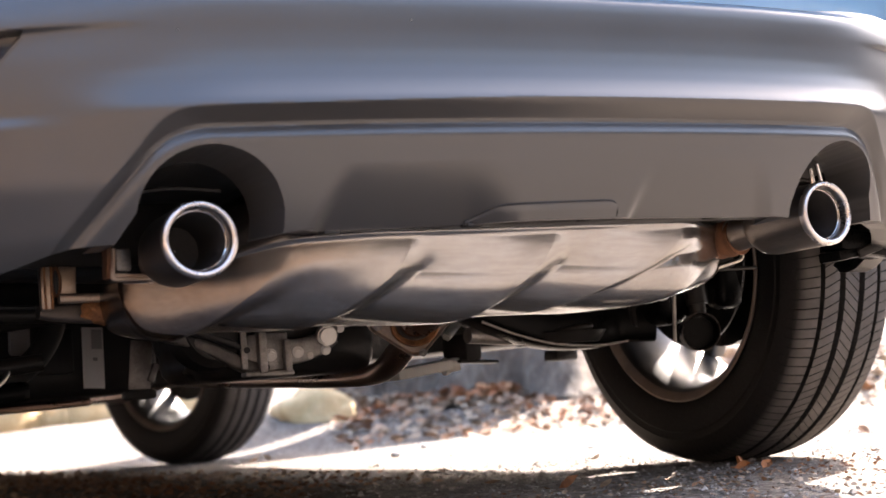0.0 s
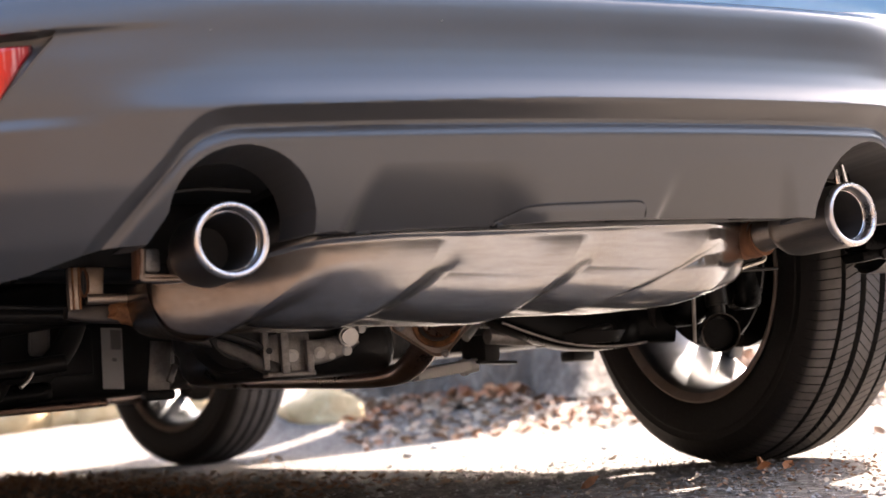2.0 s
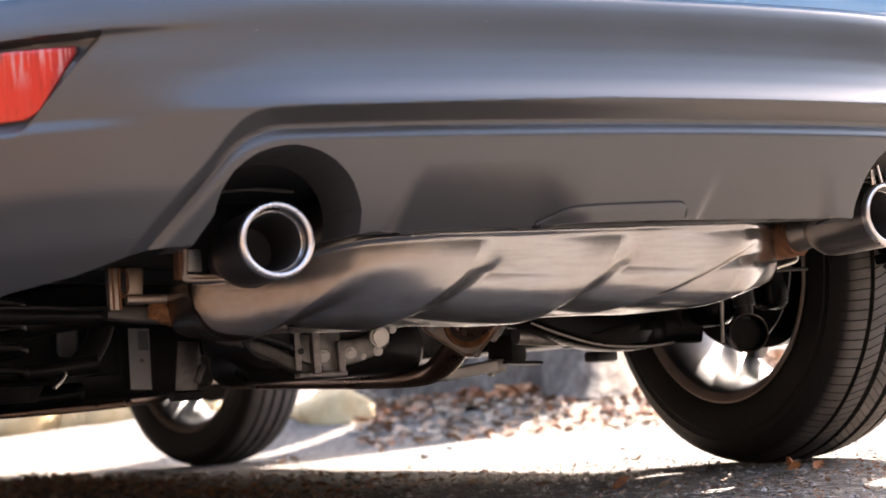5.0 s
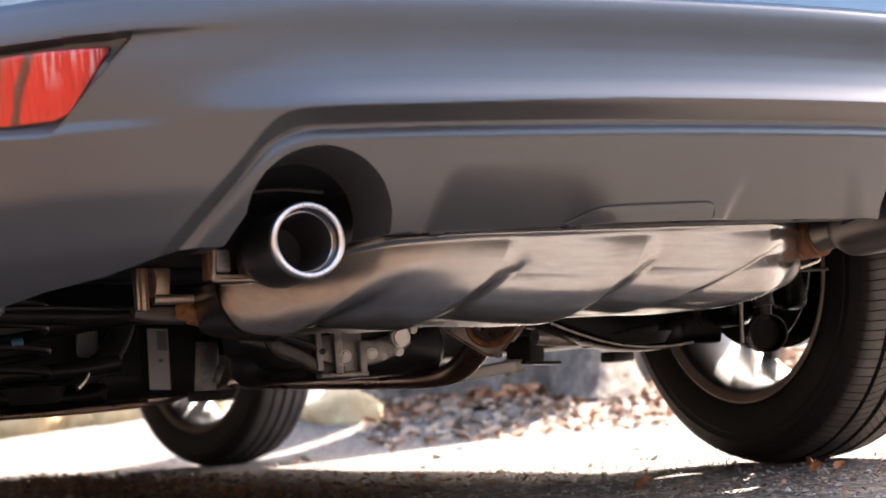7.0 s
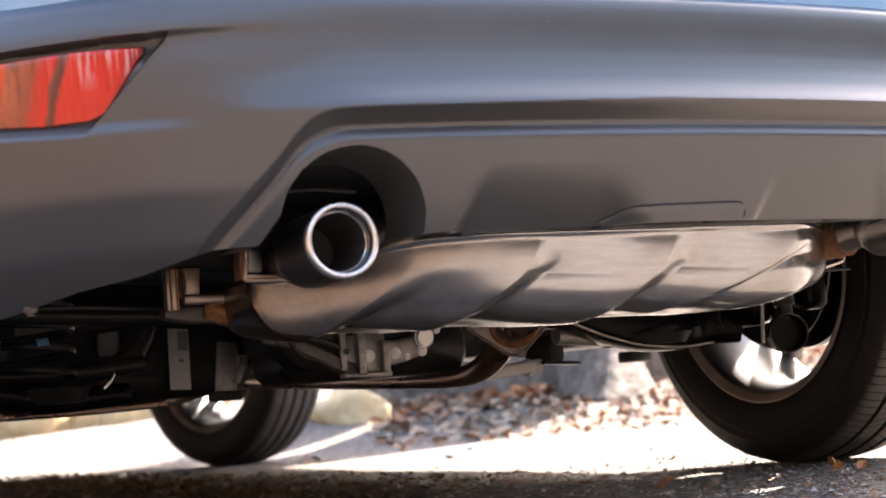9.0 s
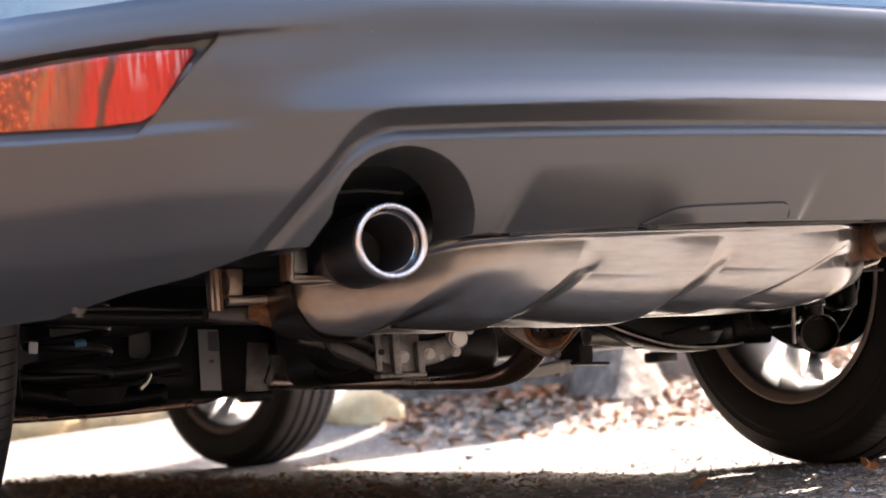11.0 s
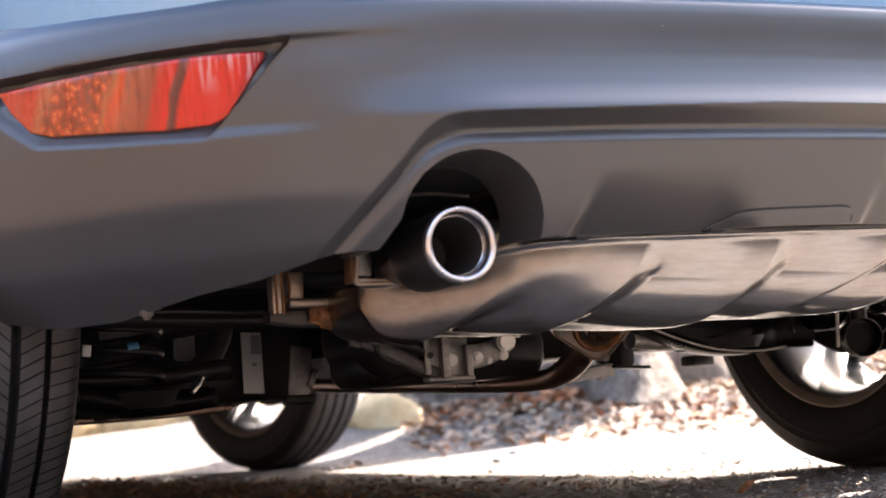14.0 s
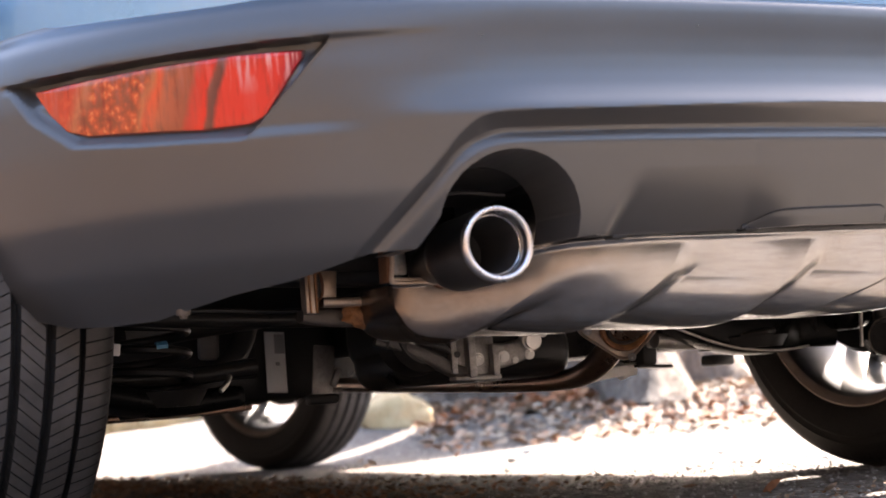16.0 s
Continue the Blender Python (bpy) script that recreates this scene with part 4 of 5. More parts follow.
# fuel tank with a label, brackets and hoses
tank = part("fuel_tank", box((-0.25, 0.80, 0.315), (0.44, 0.46, 0.21), (0, 0, 0), 0.035, 4), M_BLACK, car, "black plastic fuel tank")
part("boss", box((-0.235, 0.567, 0.295), (0.075, 0.012, 0.085), (0, 0, 0), 0.005), M_BLACK, tank)
M_PRINT = surface("grey_print", (0.34, 0.335, 0.33), (0.42, 0.415, 0.41), 0.6, 0.7, scale=30, grain=300)
lab = part("label_sticker", box((-0.166, 0.549, 0.279), (0.040, 0.002, 0.114), (-9, 4, 0), 0.0008, 1), M_LABEL, tank, "white label with grey print")
for x, z, w, h in ((-0.160, 0.312, 0.019, 0.036), (-0.163, 0.276, 0.008, 0.006), (-0.165, 0.250, 0.014, 0.012), (-0.174, 0.237, 0.012, 0.003), (-0.176, 0.230, 0.012, 0.004), (-0.160, 0.233, 0.010, 0.004)):
    part("print", box((x, 0.5462 + (0.279 - z) * 0.158, z), (w, 0.001, h), (-9, 4, 0), 0), M_PRINT, lab, smooth=0)
hb = part("hanger", box((-0.094, 0.50, 0.258), (0.040, 0.006, 0.090), (0, 6, -6), 0.002), M_ALU, car, "folded grey steel bracket")
part("fold", box((-0.073, 0.495, 0.243), (0.012, 0.014, 0.035), (0, 25, 0), 0.003), M_ALU, hb)
part("rubber", box((-0.10, 0.50, 0.205), (0.06, 0.03, 0.018), (0, 0, 0), 0.006), M_BLACK, hb)
part("sticker", box((-0.313, 0.50, 0.32), (0.036, 0.004, 0.062), (0, 3, 0), 0.008, 3), M_PRINT, tank, "grey plate on the tank")
part("filler_hose", tube([(-0.262, 0.42, 0.40), (-0.275, 0.42, 0.33), (-0.315, 0.41, 0.275), (-0.40, 0.40, 0.225), (-0.5, 0.45, 0.215)], 0.021, 40, 16), M_BLACK, car, "thick black hose")
part("brake_hose", tube([(-0.62, 0.2, 0.26), (-0.56, 0.17, 0.215), (-0.48, 0.16, 0.205), (-0.42, 0.2, 0.215)], 0.009, 30, 12), M_BLACK, car, "black brake hose")
part("undertray", box((-0.33, 1.65, 0.208), (0.56, 1.2, 0.010), (0, 0, 0), 0.003), M_BLACK, car, "thin black undertray panel")
part("floor_beam", bar([(-0.60, 0.86, 0.205), (-0.40, 0.92, 0.199), (-0.2, 0.98, 0.199), (-0.05, 1.0, 0.203)], 0.06, 0.016, 30), M_PIPE, car, "brown crossbeam under the floor")
# black box added to shut out the bright ground behind the bracket
part("floor_tunnel", box((0.02, 1.25, 0.31), (0.34, 0.35, 0.17), (0, 0, 0), 0.03), M_UNDER, car, "black box added to darken the gap under the floor")
part("prop_shaft", tube([(0.0, 0.30, 0.31), (0.0, 1.2, 0.32), (0.0, 2.2, 0.34)], 0.032, 16, 20), M_ARM, car, "black propeller shaft")

# hangers at the muffler's ends
part("hanger_rod", tube([(0.405, -0.47, 0.312), (0.461, -0.47, 0.315), (0.52, -0.47, 0.327), (0.5385, -0.47, 0.332), (0.541, -0.47, 0.341), (0.525, -0.47, 0.351), (0.50, -0.46, 0.36)], 0.0030, 44, 10), M_ZINC, muffler, "bent steel hanger rod")
part("heat_plate", box((0.478, -0.465, 0.330), (0.10, 0.004, 0.030), (0, -9, 0), 0.001), M_ARM, muffler, "dark plate beside the hanger rod")
side_br = part("bumper_bracket", box((0.655, -0.60, 0.338), (0.095, 0.05, 0.034), (0, 10, 0), 0.006), M_SATIN, car, "black bracket behind the bumper")
part("tab", box((0.662, -0.628, 0.329), (0.06, 0.006, 0.014), (0, -16, 0), 0.002), M_ARM, side_br)
part("foot", box((0.62, -0.60, 0.322), (0.04, 0.05, 0.016), (0, -8, 0), 0.004), M_SATIN, side_br)
for pts in ([(0.480, -0.735, 0.440), (0.482, -0.735, 0.430), (0.4855, -0.735, 0.412)], [(0.468, -0.735, 0.433), (0.469, -0.735, 0.424), (0.470, -0.735, 0.412)]):
    part("clip_wire", tube(pts, 0.0035, 10, 10), M_CHROME, side_br, "bright wire clip")

# ---- the car: fitted to the camera's view ----
# projective warp that fits the car's parts to the camera's view: mostly 0.92 across, 0.86 along and 0.93 up, with a
# slight lean
VIEW_WARP = Matrix(((0.9227, -0.0273, -0.0080, -0.0393), (-0.0212, 0.8555, -0.0147, -0.0536), (-0.0004, 0.0022, 0.9292, 0.0033), (-0.0050, 0.0108, 0.0019, 1.0000)))


def fitted_to_view(p):
    q = VIEW_WARP @ Vector((*p, 1.0))
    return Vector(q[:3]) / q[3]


def fit_car_to_view():
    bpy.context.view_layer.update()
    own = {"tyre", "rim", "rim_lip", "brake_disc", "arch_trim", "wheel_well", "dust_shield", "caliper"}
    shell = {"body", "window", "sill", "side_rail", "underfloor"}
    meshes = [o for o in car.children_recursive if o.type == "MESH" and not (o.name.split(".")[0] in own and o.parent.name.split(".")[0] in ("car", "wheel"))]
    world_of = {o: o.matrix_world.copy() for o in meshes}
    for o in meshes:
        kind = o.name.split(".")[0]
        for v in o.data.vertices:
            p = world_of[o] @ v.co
            q = fitted_to_view(p)
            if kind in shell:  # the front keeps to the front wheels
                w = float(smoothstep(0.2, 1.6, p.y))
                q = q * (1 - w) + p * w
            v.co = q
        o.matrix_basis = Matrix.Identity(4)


fit_car_to_view()

# ---- the car: joint, brackets and plates under the floor ----
pipe = part("exhaust_pipe", tube([(0.104, -0.165, 0.262), (0.1000, -0.150, 0.245), (0.0985, -0.115, 0.220), (0.102, -0.065, 0.2025), (0.1105, 0.0, 0.1940), (0.1183, 0.12, 0.1925), (0.1497, 0.42, 0.2016), (0.1889, 0.85, 0.2169), (0.2146, 1.15, 0.2300), (0.2300, 1.33, 0.2300), (0.2281, 1.5, 0.2188), (0.2273, 1.65, 0.2100), (0.224, 2.1, 0.2166), (0.1924, 2.7, 0.2273)], lambda t: 0.0205 - 0.0055 * float(smoothstep(0.12, 0.40, t)), 150, 24), M_PIPE, car, "dark heat-browned exhaust pipe")


def build_flange():
    """A three-cornered plate with a rolled bright edge; the joint ring sits in its middle."""
    corners = [Vector((0.022, -0.149, 0.2666)), Vector((0.1052, -0.1664, 0.2077)), Vector((0.1468, -0.2225, 0.2732)), Vector((0.0880, -0.196, 0.3050))]
    n = Vector((-0.45, -0.80, -0.40)).normalized()
    mid = Vector((0.0919, -0.1865, 0.2629))
    outline = []
    for i, p in enumerate(corners):
        a, b = p + (corners[i - 1] - p).normalized() * 0.024, p + (corners[(i + 1) % 4] - p).normalized() * 0.024
        outline += [a * (1 - t) ** 2 + p * 2 * t * (1 - t) + b * t ** 2 for t in np.linspace(0, 1, 9)]
    bm = bmesh.new()
    rings = []
    for grow, lift in ((1.0, -0.005), (1.0, 0.003), (0.985, 0.0055), (0.955, 0.0055), (0.935, 0.003), (0.925, -0.001), (0.60, -0.003)):
        rings.append([bm.verts.new(mid + (p - mid) * grow + n * lift) for p in outline])
    k = len(outline)
    for a, b in zip(rings, rings[1:]):
        for i in range(k):
            bm.faces.new((a[i], a[(i + 1) % k], b[(i + 1) % k], b[i]))
    bm.faces.new(rings[0])
    fl = part("pipe_flange", bm, M_PLATE, pipe, "steel pipe flange with a rolled bright edge", smooth=40)
    q = Matrix.Translation(mid) @ n.to_track_quat("Z", "Y").to_matrix().to_4x4()
    for name, prof, mat, lab in (("gasket", [(-0.002, 0.0375), (0.006, 0.0365), (0.009, 0.0335), (0.006, 0.0300), (0.001, 0.0280)], M_ORANGE, "rusty orange joint ring"),
                                 ("seat", [(0.001, 0.0282), (0.005, 0.0262), (0.0055, 0.0235), (0.002, 0.0218)], M_DULL, "grey ring inside the joint"),
                                 ("bore", [(0.002, 0.0220), (-0.012, 0.0205), (-0.020, 0.0150), (-0.022, 0.001)], M_RUST, "dark rusty pipe mouth")):
        ring = part(name, lathe(prof, 48, "Z"), mat, fl, lab, smooth=50)
        ring.matrix_local = q
    for at in ((0.0451, -0.1594, 0.2614), (0.108, -0.176, 0.2190)):
        bolt(Vector(at) + n * 0.002, n, 0.0048, fl)
    return fl


build_flange()
part("inlet_pipe", tube([(0.1, -0.19, 0.265), (0.115, -0.25, 0.285), (0.12, -0.40, 0.31)], 0.024, 24, 20), M_PIPE, muffler, "rusty inlet pipe")

# differential's cast bracket
bracket = part("diff_bracket", box((-0.084, -0.042, 0.2360), (0.066, 0.010, 0.060), (0, 0, -6), 0.003), M_ALU, car, "grey cast differential bracket")
for x, w, z0, z1, y in ((-0.1246, 0.0095, 0.2130, 0.2680, -0.050), (-0.0969, 0.0120, 0.2060, 0.2740, -0.056), (-0.0562, 0.0105, 0.2060, 0.2540, -0.054)):
    part("rib", box((x, y, (z0 + z1) / 2), (w, 0.022, z1 - z0), (0, 0, -10), 0.0025), M_ALU, bracket)
part("foot", box((-0.0864, -0.048, 0.2055), (0.076, 0.026, 0.008), (0, 1, -4), 0.0025), M_ALU, bracket)
part("wing", bar([(-0.058, -0.044, 0.2360), (-0.030, -0.044, 0.2370), (0.002, -0.044, 0.2450), (0.024, -0.044, 0.2580)], 0.012, lambda t: 0.040 - 0.010 * t, 24), M_ALU, bracket, "cast wing that carries the plug")
part("lug", bar([(0.018, -0.05, 0.262), (0.032, -0.05, 0.270), (0.046, -0.045, 0.2735), (0.066, -0.04, 0.2755)], 0.012, lambda t: 0.014 - 0.004 * t, 18), M_ALU, bracket)
part("lug", bar([(-0.128, -0.05, 0.266), (-0.112, -0.052, 0.2745), (-0.098, -0.052, 0.2700), (-0.088, -0.05, 0.276)], 0.010, 0.008, 18), M_ALU, bracket)
# a solid black disc paints the hole's shade
part("hole", bm_cyl(bmesh.new(), (-0.1225, -0.060, 0.2416), (-0.1232, -0.0635, 0.2414), 0.0048, 0.0048, 16), M_BLACK, bracket, "black disc standing in for a shaded bolt hole")
for x, y, z, r in ((-0.0801, -0.048, 0.2327, 0.0072), (-0.0369, -0.051, 0.2344, 0.0066), (0.0087, -0.051, 0.2352, 0.0058), (-0.0171, -0.051, 0.2283, 0.0038), (0.033, -0.056, 0.266, 0.0048)):
    bolt((x, y, z), BACK, r, bracket, M_ZINC)
part("plug", bm_cyl(bm_cyl(bmesh.new(), (0.0120, -0.045, 0.2575), (0.0080, -0.062, 0.2558), 0.0150, 0.0148, 28), (0.0085, -0.060, 0.2560), (0.0052, -0.073, 0.2545), 0.0125, 0.0120, 28), M_ZINC, bracket, "round steel filler plug")
part("casting_rib", bar([(-0.235, -0.02, 0.268), (-0.19, -0.03, 0.252), (-0.155, -0.04, 0.232), (-0.125, -0.045, 0.222)], 0.02, 0.011, 20), M_CAST, bracket, "slanting rib of the casting")
# housing block, added low to fill the gap that should look dark
part("housing", box((-0.03, 0.09, 0.243), (0.30, 0.20, 0.085), (0, 0, 0), 0.03, 3), M_ARM, bracket, "dark cast housing behind the bracket")

# rusty hanger bracket at the muffler's end: a folded plate, a slotted strip and an arm welded on
hanger = part("hanger_bracket", box((-0.5120, -0.408, 0.3150), (0.0140, 0.026, 0.0510), (0, 0, -10), 0.003), M_PLATE, muffler, "rusty folded steel hanger bracket")
for x, w, mat, lab in ((-0.5165, 0.0026, M_ORANGE, "rust streak along the fold"), (-0.5085, 0.0030, M_ORANGE, "rust streak along the fold")):
    part("fold", box((x, -0.4225, 0.3150), (w, 0.003, 0.0500), (0, 0, -10), 0.0008), mat, hanger, lab)
slot = [(-0.5010 + 0.0050 * math.cos(a), -0.414 - 0.001 * math.cos(a), 0.3225 + 0.0165 * math.sin(a)) for a in np.linspace(0, 2 * math.pi, 17)]
part("slot_rim", tube(slot, 0.0018, 50, 8), M_RUST, hanger, "rusty rim of the slot")
# the slot's shade, as a solid black block
part("slot", box((-0.5010, -0.411, 0.3225), (0.008, 0.006, 0.030), (0, 0, -10), 0.003), M_BLACK, hanger, "black block standing in for the shaded slot")
part("plate", box((-0.4850, -0.405, 0.3225), (0.0215, 0.007, 0.0370), (0, 4, -8), 0.002), M_PLATE, hanger)
part("arm", bar([(-0.498, -0.412, 0.3025), (-0.480, -0.415, 0.3020), (-0.462, -0.418, 0.3015), (-0.4435, -0.420, 0.3010)], 0.024, 0.0115, 20), M_PLATE, hanger, "bent arm with a worn edge")
part("gusset", bar([(-0.519, -0.395, 0.2885), (-0.490, -0.395, 0.2865), (-0.455, -0.398, 0.2840), (-0.425, -0.40, 0.2835)], 0.02, lambda t: 0.007 + 0.016 * math.sin(math.pi * (0.15 + 0.6 * t)), 22), M_DULL, hanger, "dark steel gusset")
bead = bmesh.new()
bmesh.ops.create_icosphere(bead, subdivisions=3, radius=1.0)
for v in bead.verts:
    c = v.co * (1 + 0.45 * noise.noise(v.co * 2.5) + 0.2 * noise.noise(v.co * 7))
    v.co = Vector((c.x * 0.0250 - 0.4450, c.y * 0.010 - 0.418, c.z * 0.0165 + 0.2850))
part("weld", bead, M_ORANGE, hanger, "rusty weld patch", smooth=60)
hook = part("hanger_hook", tube([(-0.4755, -0.560, 0.345), (-0.4765, -0.560, 0.330), (-0.4785, -0.560, 0.3155), (-0.4760, -0.560, 0.3115), (-0.462, -0.560, 0.3108), (-0.428, -0.560, 0.3100)], 0.0030, 44, 10), M_PLATE, muffler, "bent rusty steel hanger")
part("foot", box((-0.4805, -0.550, 0.3300), (0.0065, 0.020, 0.036), (0, 2, 0), 0.0015), M_RUST, hook)
part("pad", box((-0.4620, -0.545, 0.3330), (0.019, 0.014, 0.027), (0, 0, 0), 0.004), M_ALU, hook, "grey rubber-coated pad")
part("leg", box((-0.452, -0.552, 0.3145), (0.050, 0.018, 0.0045), (0, 2, 0), 0.0012), M_PLATE, hook)

# pale plate and stay, sunlight put into their cream, and mounting block right of the joint
plate = part("pipe_shield", box((0.300, 0.21, 0.1985), (0.112, 0.06, 0.019), (0, -6, 4), 0.005), M_CREAM, car, "pale plate with sunlight put into its colour")
part("knob", bm_cyl(bm_cyl(bmesh.new(), (0.350, 0.20, 0.2020), (0.372, 0.19, 0.2050), 0.0125, 0.0115, 24), (0.344, 0.20, 0.2010), (0.352, 0.20, 0.2025), 0.015, 0.015, 24), M_CREAM, plate, "pale round end piece")
part("stay", tube([(0.322, 0.14, 0.250), (0.338, 0.145, 0.262), (0.352, 0.15, 0.275), (0.365, 0.15, 0.288)], 0.0075, 20, 14), M_CREAM, car, "pale stay")
part("link_bracket", box((0.440, 0.16, 0.2475), (0.115, 0.03, 0.026), (0, 4, 0), 0.005), M_CREAM, car, "pale bracket behind the control arm")
mount = part("mount", box((0.385, 0.20, 0.232), (0.045, 0.06, 0.050), (0, 0, 20), 0.010), M_ARM, car, "black bracket")
part("tab", box((0.405, 0.19, 0.2065), (0.085, 0.026, 0.006), (0, 3, 10), 0.002), M_ARM, mount)
part("mounting_block", box((0.716, 0.40, 0.2116), (0.058, 0.04, 0.022), (0, 0, 10), 0.006), M_BLACK, car, "black mounting block")

# lower control arm beside the near wheel: a deep black pressing; a pale tube paints in its lit lower edge
edge = [(0.300, -0.02, 0.2640), (0.3559, -0.02, 0.2430), (0.4139, -0.02, 0.2260), (0.4683, -0.02, 0.2174), (0.5301, -0.02, 0.2149), (0.580, -0.02, 0.2185), (0.6419, -0.05, 0.2126)]
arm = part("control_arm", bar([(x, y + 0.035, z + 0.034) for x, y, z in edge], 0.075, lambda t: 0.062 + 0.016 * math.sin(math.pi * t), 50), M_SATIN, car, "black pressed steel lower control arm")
part("rolled_edge", tube([(x, y - 0.004, z + 0.001) for x, y, z in edge[:6]], 0.0024, 40, 8), M_ALU, arm, "pale line standing in for the lit lower edge")
part("cup", tube([(0.555, -0.012, 0.232), (0.572, -0.012, 0.247), (0.596, -0.012, 0.252), (0.620, -0.012, 0.246), (0.632, -0.012, 0.232)], 0.006, 24, 10), M_SATIN, arm)
bolt((0.598, -0.010, 0.237), (-0.3, -0.95, 0), 0.0058, arm, M_ARM, "dark bolt")
part("smear", box((0.372, -0.0065, 0.272), (0.030, 0.004, 0.007), (0, 4, 0), 0.0015), M_CAST, arm, "small pale strip on the arm")

# ---- ground ----
def set_out(x, y):
    """Shifts places on the ground so that they fit the camera's view."""
    return 0.8942 * x - 0.0408 * y - 0.0233, -0.0370 * x + 0.8192 * y - 0.0467


def bank(x, y):
    """Distance beyond the drive's edge."""
    return 1.22 * (x * 0.592 + y * 0.806 - 3.04)


def ground_height(x, y):
    """Level under the car, rising into a leafy bank beyond the drive's edge."""
    d = bank(x, y)
    return 0.13 * smoothstep(0.0, 1.5, d) + 0.05 * np.clip(d - 1.3, 0, 30)


def ground_material():
    m, nt, b = material("gravel_drive")
    v = coords(nt)
    vor = node(nt, "ShaderNodeTexVoronoi", Scale=70.0)
    nt.links.new(v, vor.inputs["Vector"])
    big, mid, fine = noise_tex(nt, v, 1.6, 5), noise_tex(nt, v, 22, 5), noise_tex(nt, v, 260, 3)
    stones = ramp(nt, vor.outputs["Color"], [(0.0, (0.04, 0.034, 0.029)), (0.5, (0.12, 0.104, 0.09)), (1.0, (0.44, 0.40, 0.36))])
    base = mixed(nt, ramp(nt, mid, [(0.38, grey(0.0)), (0.68, grey(0.8))]), stones, (0.08, 0.062, 0.05))
    base = mixed(nt, ramp(nt, big, [(0.4, grey(0.0)), (0.75, grey(0.6))]), base, (0.14, 0.107, 0.08))
    # unseen leaf-brown ground beyond the drive's far edge, added to tint the car's reflections
    sep = nt.nodes.new("ShaderNodeSeparateXYZ")
    nt.links.new(v, sep.inputs[0])
    edge = node(nt, "ShaderNodeMath")
    edge.operation = "MULTIPLY_ADD"
    nt.links.new(big, edge.inputs[0])
    edge.inputs[1].default_value = 1.5
    nt.links.new(sep.outputs["X"], edge.inputs[2])
    unseen_brown = mixed(nt, ramp(nt, mid, [(0.35, grey(0.0)), (0.7, grey(1.0))]), (0.09, 0.055, 0.032), (0.27, 0.165, 0.095))
    far = node(nt, "ShaderNodeMapRange")
    far.inputs[1].default_value, far.inputs[2].default_value, far.inputs[3].default_value, far.inputs[4].default_value = -1.7, -1.2, 1.0, 0.0
    nt.links.new(edge.outputs[0], far.inputs[0])
    base = mixed(nt, far.outputs[0], base, unseen_brown)
    nt.links.new(base, b.inputs["Base Color"])
    b.inputs["Roughness"].default_value = 0.9
    add = node(nt, "ShaderNodeMath")
    add.operation = "MULTIPLY_ADD"
    nt.links.new(fine, add.inputs[0])
    add.inputs[1].default_value = 0.5
    nt.links.new(vor.outputs["Distance"], add.inputs[2])
    bump(nt, b, add.outputs[0], 1.0, 0.008)
    return m


def build_ground():
    far = [-400, -150, -60, -30, -18, -12, -9]
    xs = np.array(far + list(np.arange(-7, 9.01, 0.1)) + [10, 12, 15, 20, 30, 60, 150, 400])
    ys = np.array(far + list(np.arange(-7, 11.01, 0.1)) + [12, 15, 20, 30, 60, 150, 400])
    X, Y = np.meshgrid(xs, ys, indexing="ij")
    Z = ground_height(np.clip(X, -50, 50), np.clip(Y, -50, 50))
    bumps = np.array([[noise.noise(Vector((x * 1.3, y * 1.3, 0))) + 0.5 * noise.noise(Vector((x * 4.1, y * 4.1, 3))) for y in ys] for x in xs])
    Z = Z + bumps * (0.004 + 0.05 * smoothstep(0.2, 1.6, bank(X, Y)))
    verts = np.stack([X, Y, Z], -1).reshape(-1, 3)
    ob = link("ground", mesh_of("ground", verts, grid_faces(len(xs), len(ys)), M_GROUND, 60))
    return tagged(ob, "grey gravelly driveway with a leaf-covered bank beyond", "ground", kind="structure")


M_GROUND = ground_material()
ground = build_ground()


def scattered_material(name, stops, rough=0.8, drift=None):
    """One colour for each loose piece."""
    m, nt, b = material(name)
    geo = nt.nodes.new("ShaderNodeNewGeometry")
    v = coords(nt)
    c = ramp(nt, geo.outputs["Random Per Island"], stops)
    if drift:  # patches of one kind of leaf
        c = mixed(nt, ramp(nt, noise_tex(nt, v, 2.2, 3), [(0.48, grey(0.0)), (0.62, grey(0.75))]), c, drift)
    nt.links.new(mixed(nt, ramp(nt, noise_tex(nt, v, 120, 3), [(0.4, grey(0.0)), (0.7, grey(0.45))]), c, (0.1, 0.075, 0.055)), b.inputs["Base Color"])
    b.inputs["Roughness"].default_value = rough
    return m


M_GRIT = scattered_material("loose_grit", [(0.0, (0.19, 0.175, 0.16)), (0.5, (0.29, 0.27, 0.245)), (0.8, (0.40, 0.375, 0.345)), (1.0, (0.62, 0.6, 0.57))])
M_LEAF = scattered_material("dry_leaves", [(0.0, (0.16, 0.10, 0.065)), (0.25, (0.33, 0.18, 0.095)), (0.45, (0.36, 0.26, 0.18)), (0.8, (0.52, 0.41, 0.30)), (1.0, (0.24, 0.18, 0.135))], drift=(0.36, 0.13, 0.045))
rng = np.random.default_rng(7)


